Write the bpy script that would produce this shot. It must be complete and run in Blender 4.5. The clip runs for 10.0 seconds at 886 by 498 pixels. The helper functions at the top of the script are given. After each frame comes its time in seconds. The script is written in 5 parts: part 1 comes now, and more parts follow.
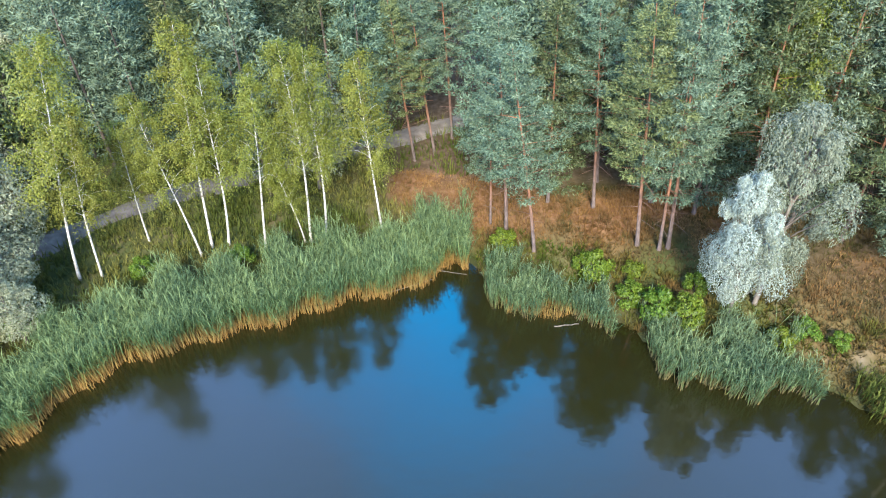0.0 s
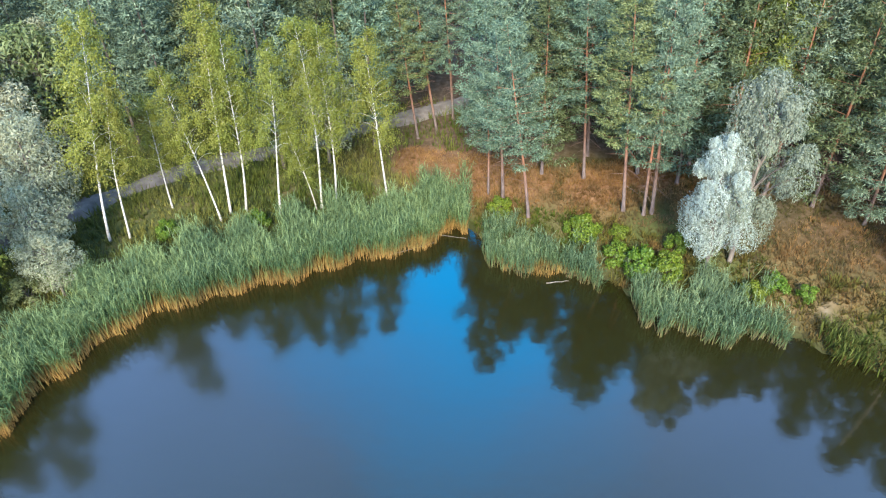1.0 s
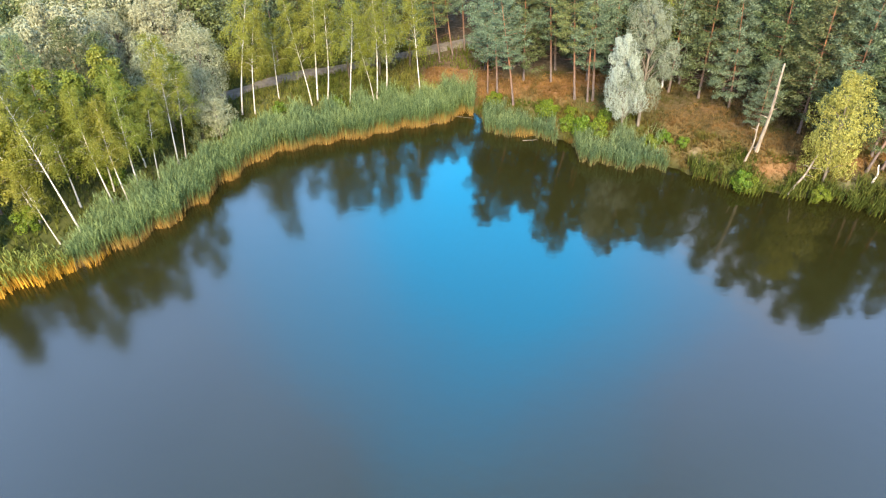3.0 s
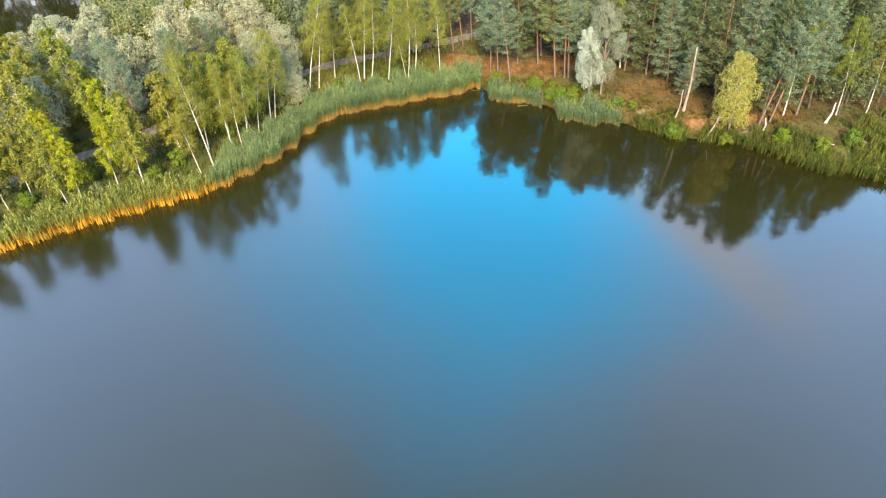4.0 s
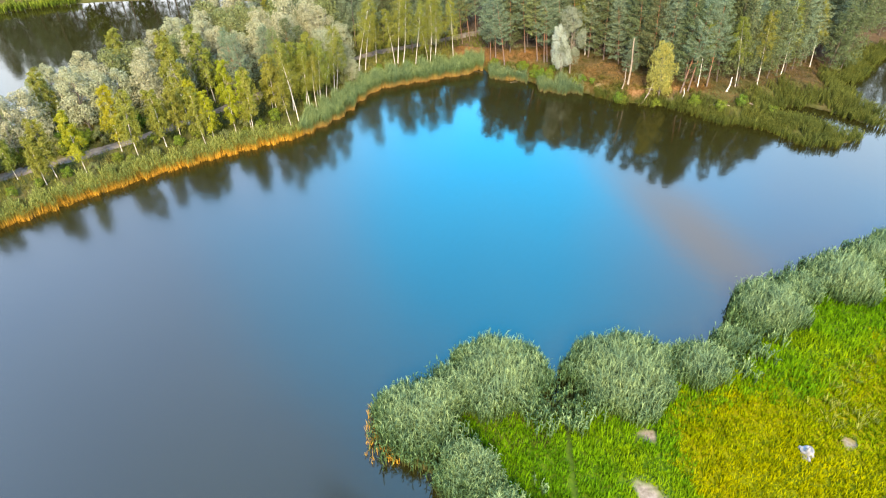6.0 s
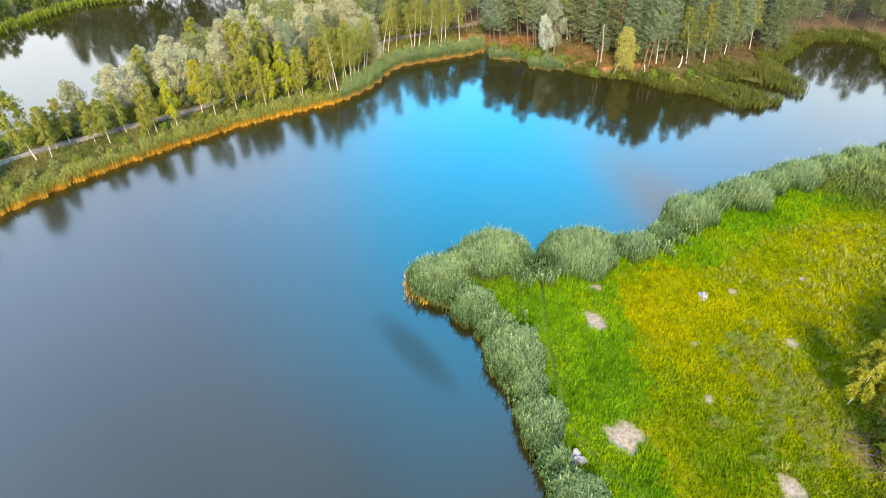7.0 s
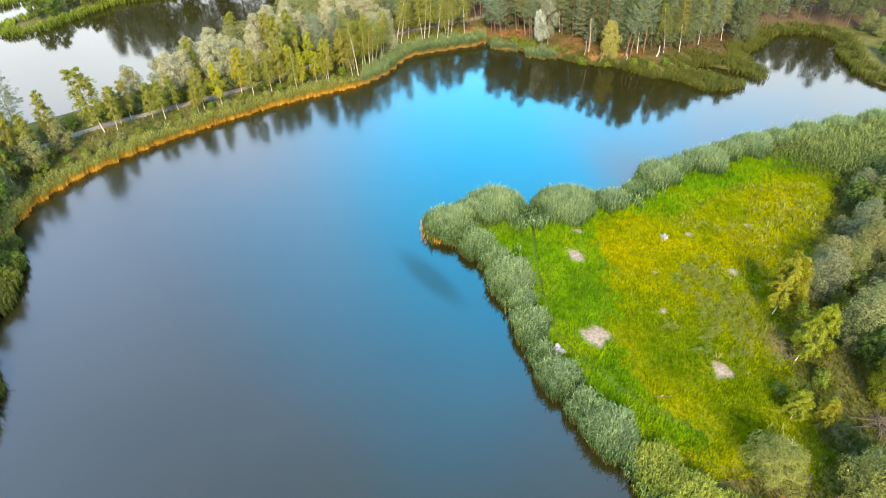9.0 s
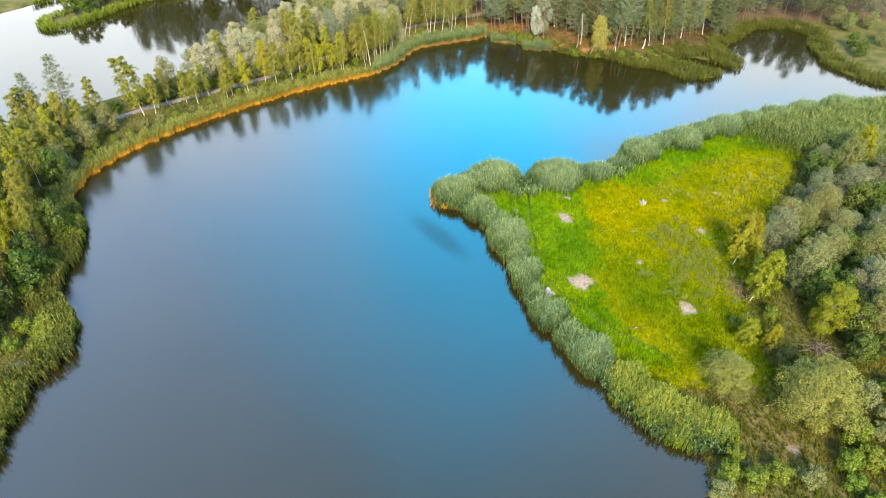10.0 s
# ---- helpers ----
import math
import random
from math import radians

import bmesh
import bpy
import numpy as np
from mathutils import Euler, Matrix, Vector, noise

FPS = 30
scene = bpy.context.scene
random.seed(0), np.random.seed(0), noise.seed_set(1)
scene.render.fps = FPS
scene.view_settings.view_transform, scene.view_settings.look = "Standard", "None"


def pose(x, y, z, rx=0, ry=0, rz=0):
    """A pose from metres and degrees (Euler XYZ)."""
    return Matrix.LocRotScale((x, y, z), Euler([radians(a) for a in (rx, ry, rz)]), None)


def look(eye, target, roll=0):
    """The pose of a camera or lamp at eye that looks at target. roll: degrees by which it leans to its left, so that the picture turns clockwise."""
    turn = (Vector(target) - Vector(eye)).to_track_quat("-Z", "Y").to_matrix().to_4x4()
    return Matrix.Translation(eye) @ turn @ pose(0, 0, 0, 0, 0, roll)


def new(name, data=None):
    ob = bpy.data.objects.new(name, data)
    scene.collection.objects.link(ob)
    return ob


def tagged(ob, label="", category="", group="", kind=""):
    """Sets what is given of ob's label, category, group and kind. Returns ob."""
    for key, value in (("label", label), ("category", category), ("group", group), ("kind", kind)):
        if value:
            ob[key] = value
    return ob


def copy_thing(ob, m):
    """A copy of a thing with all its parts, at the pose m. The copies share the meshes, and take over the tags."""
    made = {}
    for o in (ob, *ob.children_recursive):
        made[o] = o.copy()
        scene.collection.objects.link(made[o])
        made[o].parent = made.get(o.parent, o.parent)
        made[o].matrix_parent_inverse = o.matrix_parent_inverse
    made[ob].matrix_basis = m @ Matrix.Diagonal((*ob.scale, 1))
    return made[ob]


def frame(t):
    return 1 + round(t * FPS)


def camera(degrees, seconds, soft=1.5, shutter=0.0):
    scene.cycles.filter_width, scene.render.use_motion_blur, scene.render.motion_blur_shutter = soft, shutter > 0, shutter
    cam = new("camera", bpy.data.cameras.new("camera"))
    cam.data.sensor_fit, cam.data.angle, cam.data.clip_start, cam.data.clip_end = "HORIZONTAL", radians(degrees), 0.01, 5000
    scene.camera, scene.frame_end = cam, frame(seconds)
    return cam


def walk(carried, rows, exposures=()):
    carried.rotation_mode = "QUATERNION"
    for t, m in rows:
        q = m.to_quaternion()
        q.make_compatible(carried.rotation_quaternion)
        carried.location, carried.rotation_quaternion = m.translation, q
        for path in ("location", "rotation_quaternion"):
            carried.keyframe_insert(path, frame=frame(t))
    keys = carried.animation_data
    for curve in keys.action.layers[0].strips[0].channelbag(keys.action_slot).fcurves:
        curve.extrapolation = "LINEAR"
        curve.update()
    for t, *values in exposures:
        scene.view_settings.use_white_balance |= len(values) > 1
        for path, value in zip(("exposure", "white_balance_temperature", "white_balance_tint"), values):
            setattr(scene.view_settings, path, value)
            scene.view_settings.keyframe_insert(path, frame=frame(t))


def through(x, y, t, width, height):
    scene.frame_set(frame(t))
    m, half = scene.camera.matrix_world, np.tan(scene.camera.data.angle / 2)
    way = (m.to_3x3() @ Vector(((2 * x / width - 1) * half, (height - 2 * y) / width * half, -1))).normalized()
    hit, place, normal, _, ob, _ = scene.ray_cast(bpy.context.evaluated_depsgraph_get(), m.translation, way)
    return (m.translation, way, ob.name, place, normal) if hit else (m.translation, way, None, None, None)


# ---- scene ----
# camera: x, y, z in metres; yaw, pitch, roll in degrees
cam = camera(70.0, 10.0, soft=1.15, shutter=0.06)
ROWS = [
    (0.0, 0.07, 7.58, 24.10, 0.08, -40.17, -0.15),
    (0.5, 0.10, 5.89, 24.25, 0.17, -40.20, -0.19),
    (1.0, 0.14, 3.89, 24.26, 0.34, -39.91, -0.17),
    (1.5, 0.26, 1.79, 24.20, 0.66, -39.67, -0.10),
    (2.0, 0.34, -0.40, 24.33, 0.98, -39.67, -0.11),
    (2.5, 0.11, -7.75, 25.72, 1.19, -39.85, -0.10),
    (3.0, -0.19, -19.00, 28.93, 1.27, -40.38, -0.03),
    (3.2, -0.32, -23.46, 30.43, 1.26, -40.49, 0.08),
    (4.3, -3.10, -43.27, 37.93, 0.42, -40.45, -0.11),
    (4.5, -3.14, -44.49, 38.32, 0.46, -40.40, -0.12),
    (5.0, -3.36, -47.54, 39.47, 0.47, -40.38, -0.17),
    (5.2, -3.49, -49.92, 40.28, 0.48, -40.30, -0.17),
    (6.3, -4.99, -78.09, 49.29, 0.61, -39.86, -0.25),
    (6.5, -5.25, -83.68, 50.79, 0.66, -39.81, -0.37),
    (7.0, -5.89, -95.37, 54.31, 0.68, -39.94, -0.33),
    (7.5, -5.99, -98.83, 55.56, 0.82, -39.98, -0.42),
    (8.0, -6.24, -102.27, 56.59, 0.78, -39.95, -0.29),
    (8.5, -6.41, -106.43, 57.68, 0.84, -39.91, -0.27),
    (9.0, -6.99, -113.49, 59.99, 0.81, -40.05, -0.32),
    (9.5, -7.38, -120.69, 61.88, 0.84, -39.99, -0.33),
    (10.0, -7.90, -127.77, 63.93, 0.82, -40.00, -0.33),
]
walk(cam, [(t, pose(x, y, z, 90 + pitch, 0, yaw) @ pose(0, 0, 0, 0, 0, roll)) for t, x, y, z, yaw, pitch, roll in ROWS],
     exposures=[(0.0, 2.92, 5500, 10), (2.0, 2.92, 6000, 10), (3.0, 2.98, 6900, 10), (4.5, 3.0, 7200, 10), (7.0, 2.93, 7400, 10), (10.0, 2.9, 7500, 10)])

# ---- light ----
SUN_ELEV, SUN_AZ = 36.0, 182.0      # degrees; azimuth clockwise from +y
world = bpy.data.worlds.new("sky")
scene.world = world
world.use_nodes = True
wn, wl = world.node_tree.nodes, world.node_tree.links
wn.clear()
sky = wn.new("ShaderNodeTexSky")
sky.sky_type, sky.sun_disc = "NISHITA", False
sky.sun_elevation, sky.sun_rotation = radians(SUN_ELEV), radians(SUN_AZ)
sky.air_density, sky.dust_density, sky.ozone_density = 1.0, 0.3, 4.0
# thin cloud veil, paler towards the horizon, with one clear blue gap low in the north
w_co = wn.new("ShaderNodeTexCoord")
w_noise = wn.new("ShaderNodeTexNoise")
w_noise.inputs["Scale"].default_value, w_noise.inputs["Detail"].default_value = 2.2, 4.0
w_noise.inputs["Distortion"].default_value = 0.5
w_off = wn.new("ShaderNodeVectorMath")      # the gap: taller than it is wide
w_off.operation = "SUBTRACT"
w_off.inputs[1].default_value = (0.05, math.cos(radians(39)), math.sin(radians(39)))
w_wide = wn.new("ShaderNodeVectorMath")
w_wide.operation = "MULTIPLY"
w_wide.inputs[1].default_value = (0.94, 0.94, 0.94)
w_dot = wn.new("ShaderNodeVectorMath")
w_dot.operation = "LENGTH"
w_gap = wn.new("ShaderNodeMapRange")
w_gap.interpolation_type = "SMOOTHSTEP"
w_gap.inputs["From Min"].default_value, w_gap.inputs["From Max"].default_value = 0.05, 0.51
w_gap.inputs["To Min"].default_value, w_gap.inputs["To Max"].default_value = -0.05, 1.05
# one long rosy cloud streak in the north-east
w_s_off = wn.new("ShaderNodeVectorMath")
w_s_off.operation = "SUBTRACT"
w_s_off.inputs[1].default_value = (0.365, 0.73, 0.58)
w_s_rot = wn.new("ShaderNodeVectorRotate")
w_s_rot.rotation_type = "EULER_XYZ"
w_s_rot.inputs["Rotation"].default_value = (0, radians(30), radians(24))
w_s_scl = wn.new("ShaderNodeVectorMath")
w_s_scl.operation = "MULTIPLY"
w_s_scl.inputs[1].default_value = (1 / 0.28, 1 / 0.15, 1 / 0.055)
w_s_len = wn.new("ShaderNodeVectorMath")
w_s_len.operation = "LENGTH"
w_s_fac = wn.new("ShaderNodeMapRange")
w_s_fac.interpolation_type = "SMOOTHSTEP"
w_s_fac.inputs["From Min"].default_value, w_s_fac.inputs["From Max"].default_value = 0.0, 1.15
w_s_fac.inputs["To Min"].default_value, w_s_fac.inputs["To Max"].default_value = 0.72, 0.0
w_streak = wn.new("ShaderNodeMix")
w_streak.data_type = "RGBA"
w_streak.inputs["B"].default_value = (2.75, 2.5, 2.85, 1)
w_cover = wn.new("ShaderNodeMath")
w_cover.operation, w_cover.use_clamp = "MULTIPLY_ADD", True
w_cover.inputs[1].default_value = 1.2
w_sub = wn.new("ShaderNodeMath")
w_sub.operation = "SUBTRACT"
w_sub.inputs[1].default_value = 0.5
w_sep = wn.new("ShaderNodeVectorMath")     # the veil thins overhead and towards the east
w_sep.operation = "DOT_PRODUCT"
w_sep.inputs[1].default_value = (0.03, 0, 1)
w_veil = wn.new("ShaderNodeValToRGB")
for _k in range(3):
    w_veil.color_ramp.elements.new(0.5)
for _e, (_p, _c) in zip(w_veil.color_ramp.elements, ((0.0, (0.36, 0.365, 0.38)), (0.395, (0.285, 0.34, 0.415)), (0.54, (0.156, 0.262, 0.47)), (0.72, (0.106, 0.186, 0.345)), (0.95, (0.042, 0.086, 0.152)))):
    _e.position, _e.color = _p, (*_c, 1)
w_amp = wn.new("ShaderNodeVectorMath")
w_amp.operation = "SCALE"
w_soft = wn.new("ShaderNodeMapRange")
w_soft.inputs["From Min"].default_value, w_soft.inputs["From Max"].default_value = 0.3, 0.7
w_soft.inputs["To Min"].default_value, w_soft.inputs["To Max"].default_value = 9.0, 11.5
w_sat = wn.new("ShaderNodeHueSaturation")
w_sat.inputs["Hue"].default_value, w_sat.inputs["Saturation"].default_value, w_sat.inputs["Value"].default_value = 0.476, 1.75, 3.1
w_mix = wn.new("ShaderNodeMix")
w_mix.data_type = "RGBA"
w_bg = wn.new("ShaderNodeBackground")
w_bg.inputs["Strength"].default_value = 0.15
w_out = wn.new("ShaderNodeOutputWorld")
wl.new(w_co.outputs["Generated"], w_noise.inputs["Vector"])
wl.new(w_co.outputs["Generated"], w_off.inputs[0])
wl.new(w_off.outputs["Vector"], w_wide.inputs[0])
wl.new(w_wide.outputs["Vector"], w_dot.inputs[0])
wl.new(w_co.outputs["Generated"], w_s_off.inputs[0])
wl.new(w_s_off.outputs["Vector"], w_s_rot.inputs["Vector"])
wl.new(w_s_rot.outputs["Vector"], w_s_scl.inputs[0])
wl.new(w_s_scl.outputs["Vector"], w_s_len.inputs[0])
wl.new(w_s_len.outputs["Value"], w_s_fac.inputs["Value"])
wl.new(w_s_fac.outputs["Result"], w_streak.inputs["Factor"])
wl.new(w_co.outputs["Generated"], w_sep.inputs[0])
wl.new(w_dot.outputs["Value"], w_gap.inputs["Value"])
wl.new(w_noise.outputs["Fac"], w_sub.inputs[0])
wl.new(w_sub.outputs["Value"], w_cover.inputs[0])
wl.new(w_gap.outputs["Result"], w_cover.inputs[2])
wl.new(w_noise.outputs["Fac"], w_soft.inputs["Value"])
wl.new(w_soft.outputs["Result"], w_amp.inputs["Scale"])
wl.new(w_sep.outputs["Value"], w_veil.inputs["Fac"])
wl.new(w_veil.outputs["Color"], w_amp.inputs[0])
wl.new(sky.outputs["Color"], w_sat.inputs["Color"])
wl.new(w_cover.outputs["Value"], w_mix.inputs["Factor"])
wl.new(w_sat.outputs["Color"], w_mix.inputs["A"])
wl.new(w_amp.outputs["Vector"], w_mix.inputs["B"])
wl.new(w_mix.outputs["Result"], w_streak.inputs["A"])
wl.new(w_streak.outputs["Result"], w_bg.inputs["Color"])
wl.new(w_bg.outputs["Background"], w_out.inputs["Surface"])

sun_data = bpy.data.lights.new("sun", "SUN")
sun_data.energy, sun_data.angle, sun_data.color = 2.35, radians(16), (1.0, 0.83, 0.56)
sun = new("sun", sun_data)
_e, _a = radians(SUN_ELEV), radians(SUN_AZ)
sun.matrix_world = look((0, 0, 0), (-math.sin(_a) * math.cos(_e), -math.cos(_a) * math.cos(_e), -math.sin(_e)))

# ---- materials ----
def nodes_of(name):
    m = bpy.data.materials.new(name)
    m.use_nodes = True
    nt = m.node_tree
    nt.nodes.clear()
    out = nt.nodes.new("ShaderNodeOutputMaterial")
    return m, nt.nodes, nt.links, out


def noise_node(N, L, scale, detail=4.0, vec=None, rough=0.55, stretch=None):
    co = N.new("ShaderNodeTexCoord")
    tex = N.new("ShaderNodeTexNoise")
    tex.inputs["Scale"].default_value, tex.inputs["Detail"].default_value = scale, detail
    tex.inputs["Roughness"].default_value = rough
    src = co.outputs["Object"]
    if stretch:
        mp = N.new("ShaderNodeMapping")
        mp.inputs["Scale"].default_value = stretch
        L.new(src, mp.inputs["Vector"])
        src = mp.outputs["Vector"]
    L.new(src, tex.inputs["Vector"])
    return tex.outputs["Fac"]


def ramp(N, L, fac, stops):
    r = N.new("ShaderNodeValToRGB")
    while len(r.color_ramp.elements) < len(stops):
        r.color_ramp.elements.new(0.5)
    for e, (p, c) in zip(r.color_ramp.elements, stops):
        e.position, e.color = p, (*c, 1)
    L.new(fac, r.inputs["Fac"])
    return r.outputs["Color"]


def mixc(N, L, fac, a, b, mode="MIX"):
    m = N.new("ShaderNodeMix")
    m.data_type, m.blend_type = "RGBA", mode
    for sock, val in (("Factor", fac), ("A", a), ("B", b)):
        if isinstance(val, (int, float)):
            m.inputs[sock].default_value = val
        elif isinstance(val, tuple):
            m.inputs[sock].default_value = (*val, 1)
        else:
            L.new(val, m.inputs[sock])
    return m.outputs["Result"]


def bump(N, L, height, strength=0.4, dist=0.05):
    b = N.new("ShaderNodeBump")
    b.inputs["Strength"].default_value, b.inputs["Distance"].default_value = strength, dist
    L.new(height, b.inputs["Height"])
    return b.outputs["Normal"]


def leaf_mat(name, dark, mid, light, through=0.35, gloss=0.015):
    """Foliage: colour varies leaf by leaf and tree by tree, thin enough to let light pass."""
    m, N, L, out = nodes_of(name)
    geo, info = N.new("ShaderNodeNewGeometry"), N.new("ShaderNodeObjectInfo")
    col = ramp(N, L, geo.outputs["Random Per Island"], [(0.0, dark), (0.5, mid), (1.0, light)])
    hsv = N.new("ShaderNodeHueSaturation")
    mr = N.new("ShaderNodeMapRange")
    mr.inputs["To Min"].default_value, mr.inputs["To Max"].default_value = 0.478, 0.522
    L.new(info.outputs["Random"], mr.inputs["Value"])
    L.new(mr.outputs["Result"], hsv.inputs["Hue"])
    mv = N.new("ShaderNodeMapRange")
    mv.inputs["To Min"].default_value, mv.inputs["To Max"].default_value = 0.7, 1.25
    L.new(noise_node(N, L, 0.55, 2.0), mv.inputs["Value"])
    L.new(mv.outputs["Result"], hsv.inputs["Value"])
    L.new(col, hsv.inputs["Color"])
    d, t, g = N.new("ShaderNodeBsdfDiffuse"), N.new("ShaderNodeBsdfTranslucent"), N.new("ShaderNodeBsdfGlossy")
    g.inputs["Roughness"].default_value = 0.45
    L.new(hsv.outputs["Color"], d.inputs["Color"])
    L.new(hsv.outputs["Color"], t.inputs["Color"])
    s1, s2 = N.new("ShaderNodeMixShader"), N.new("ShaderNodeMixShader")
    s1.inputs["Fac"].default_value, s2.inputs["Fac"].default_value = through, gloss
    L.new(d.outputs["BSDF"], s1.inputs[1])
    L.new(t.outputs["BSDF"], s1.inputs[2])
    L.new(s1.outputs["Shader"], s2.inputs[1])
    L.new(g.outputs["BSDF"], s2.inputs[2])
    L.new(s2.outputs["Shader"], out.inputs["Surface"])
    return m


def rough_mat(name, stops, scale, rough=0.9, bump_scale=None, strength=0.5, dist=0.03, stretch=None, detail=6.0):
    m, N, L, out = nodes_of(name)
    p = N.new("ShaderNodeBsdfPrincipled")
    p.inputs["Roughness"].default_value = rough
    L.new(ramp(N, L, noise_node(N, L, scale, detail, stretch=stretch), stops), p.inputs["Base Color"])
    L.new(bump(N, L, noise_node(N, L, bump_scale or scale * 3, 5.0, stretch=stretch), strength, dist), p.inputs["Normal"])
    L.new(p.outputs["BSDF"], out.inputs["Surface"])
    return m


def bark_two(name, low, high, z0, z1):
    """Scots pine bark: grey plates below, flaking orange above."""
    m, N, L, out = nodes_of(name)
    p = N.new("ShaderNodeBsdfPrincipled")
    p.inputs["Roughness"].default_value = 0.9
    co, sep = N.new("ShaderNodeTexCoord"), N.new("ShaderNodeSeparateXYZ")
    L.new(co.outputs["Object"], sep.inputs["Vector"])
    mr = N.new("ShaderNodeMapRange")
    mr.inputs["From Min"].default_value, mr.inputs["From Max"].default_value = z0, z1
    L.new(sep.outputs["Z"], mr.inputs["Value"])
    plates = noise_node(N, L, 9.0, 5.0, stretch=(1, 1, 0.25))
    a = ramp(N, L, plates, [(0.35, tuple(c * 0.45 for c in low)), (0.6, low)])
    b = ramp(N, L, plates, [(0.3, tuple(c * 0.5 for c in high)), (0.6, high)])
    L.new(mixc(N, L, mr.outputs["Result"], a, b), p.inputs["Base Color"])
    L.new(bump(N, L, plates, 0.7, 0.04), p.inputs["Normal"])
    L.new(p.outputs["BSDF"], out.inputs["Surface"])
    return m


def birch_bark():
    m, N, L, out = nodes_of("birch_bark")
    p = N.new("ShaderNodeBsdfPrincipled")
    p.inputs["Roughness"].default_value = 0.65
    bands = noise_node(N, L, 3.0, 4.0, stretch=(1.2, 1.2, 3.5))
    fine = noise_node(N, L, 14.0, 3.0, stretch=(0.6, 0.6, 3.0))
    c = ramp(N, L, bands, [(0.36, (0.035, 0.029, 0.026)), (0.44, (0.36, 0.336, 0.302)), (0.7, (0.476, 0.464, 0.441))])
    c2 = ramp(N, L, fine, [(0.33, (0.145, 0.128, 0.11)), (0.42, (1, 1, 1))])
    L.new(mixc(N, L, 1.0, c, c2, "MULTIPLY"), p.inputs["Base Color"])
    L.new(bump(N, L, bands, 0.4, 0.02), p.inputs["Normal"])
    L.new(p.outputs["BSDF"], out.inputs["Surface"])
    return m


def reed_mat(name, straw, low, high, tip, z0, z1, z2):
    """Reed coloured by height: dry straw sheath near the water, in some stands painted shade instead, grey-green blades
    above.
    """
    m, N, L, out = nodes_of(name)
    geo, co, sep = N.new("ShaderNodeNewGeometry"), N.new("ShaderNodeTexCoord"), N.new("ShaderNodeSeparateXYZ")
    L.new(co.outputs["Object"], sep.inputs["Vector"])
    add = N.new("ShaderNodeMath")
    add.operation = "MULTIPLY_ADD"
    L.new(geo.outputs["Random Per Island"], add.inputs[0])
    add.inputs[1].default_value = 0.85
    L.new(sep.outputs["Z"], add.inputs[2])
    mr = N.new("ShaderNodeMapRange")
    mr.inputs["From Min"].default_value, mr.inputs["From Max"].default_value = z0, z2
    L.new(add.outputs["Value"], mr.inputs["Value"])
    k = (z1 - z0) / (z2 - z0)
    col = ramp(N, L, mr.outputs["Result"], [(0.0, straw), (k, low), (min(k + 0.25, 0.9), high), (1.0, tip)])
    var = ramp(N, L, noise_node(N, L, 0.35, 3.0), [(0.3, (0.72, 0.78, 0.80)), (0.7, (1.2, 1.15, 1.0))])
    isl = ramp(N, L, geo.outputs["Random Per Island"], [(0.0, (0.5, 0.55, 0.55)), (1.0, (1.3, 1.25, 1.15))])
    col = mixc(N, L, 1.0, mixc(N, L, 1.0, col, var, "MULTIPLY"), isl, "MULTIPLY")
    d, t = N.new("ShaderNodeBsdfDiffuse"), N.new("ShaderNodeBsdfTranslucent")
    L.new(col, d.inputs["Color"])
    L.new(col, t.inputs["Color"])
    s = N.new("ShaderNodeMixShader")
    s.inputs["Fac"].default_value = 0.3
    L.new(d.outputs["BSDF"], s.inputs[1])
    L.new(t.outputs["BSDF"], s.inputs[2])
    L.new(s.outputs["Shader"], out.inputs["Surface"])
    return m


def grass_mat(name, a, b, c, scale=0.12):
    m, N, L, out = nodes_of(name)
    geo = N.new("ShaderNodeNewGeometry")
    big = ramp(N, L, noise_node(N, L, scale, 4.0), [(0.36, a), (0.5, b), (0.64, c)])
    isl = ramp(N, L, geo.outputs["Random Per Island"], [(0.0, (0.82, 0.85, 0.8)), (1.0, (1.15, 1.12, 1.1))])
    mid = ramp(N, L, noise_node(N, L, 0.9, 4.0), [(0.34, (0.68, 0.75, 0.8)), (0.5, (1.0, 1.0, 1.0)), (0.66, (1.18, 1.15, 1.1))])
    col = mixc(N, L, 1.0, mixc(N, L, 1.0, big, isl, "MULTIPLY"), mid, "MULTIPLY")
    d, t = N.new("ShaderNodeBsdfDiffuse"), N.new("ShaderNodeBsdfTranslucent")
    L.new(col, d.inputs["Color"])
    L.new(col, t.inputs["Color"])
    s = N.new("ShaderNodeMixShader")
    s.inputs["Fac"].default_value = 0.35
    L.new(d.outputs["BSDF"], s.inputs[1])
    L.new(t.outputs["BSDF"], s.inputs[2])
    L.new(s.outputs["Shader"], out.inputs["Surface"])
    return m


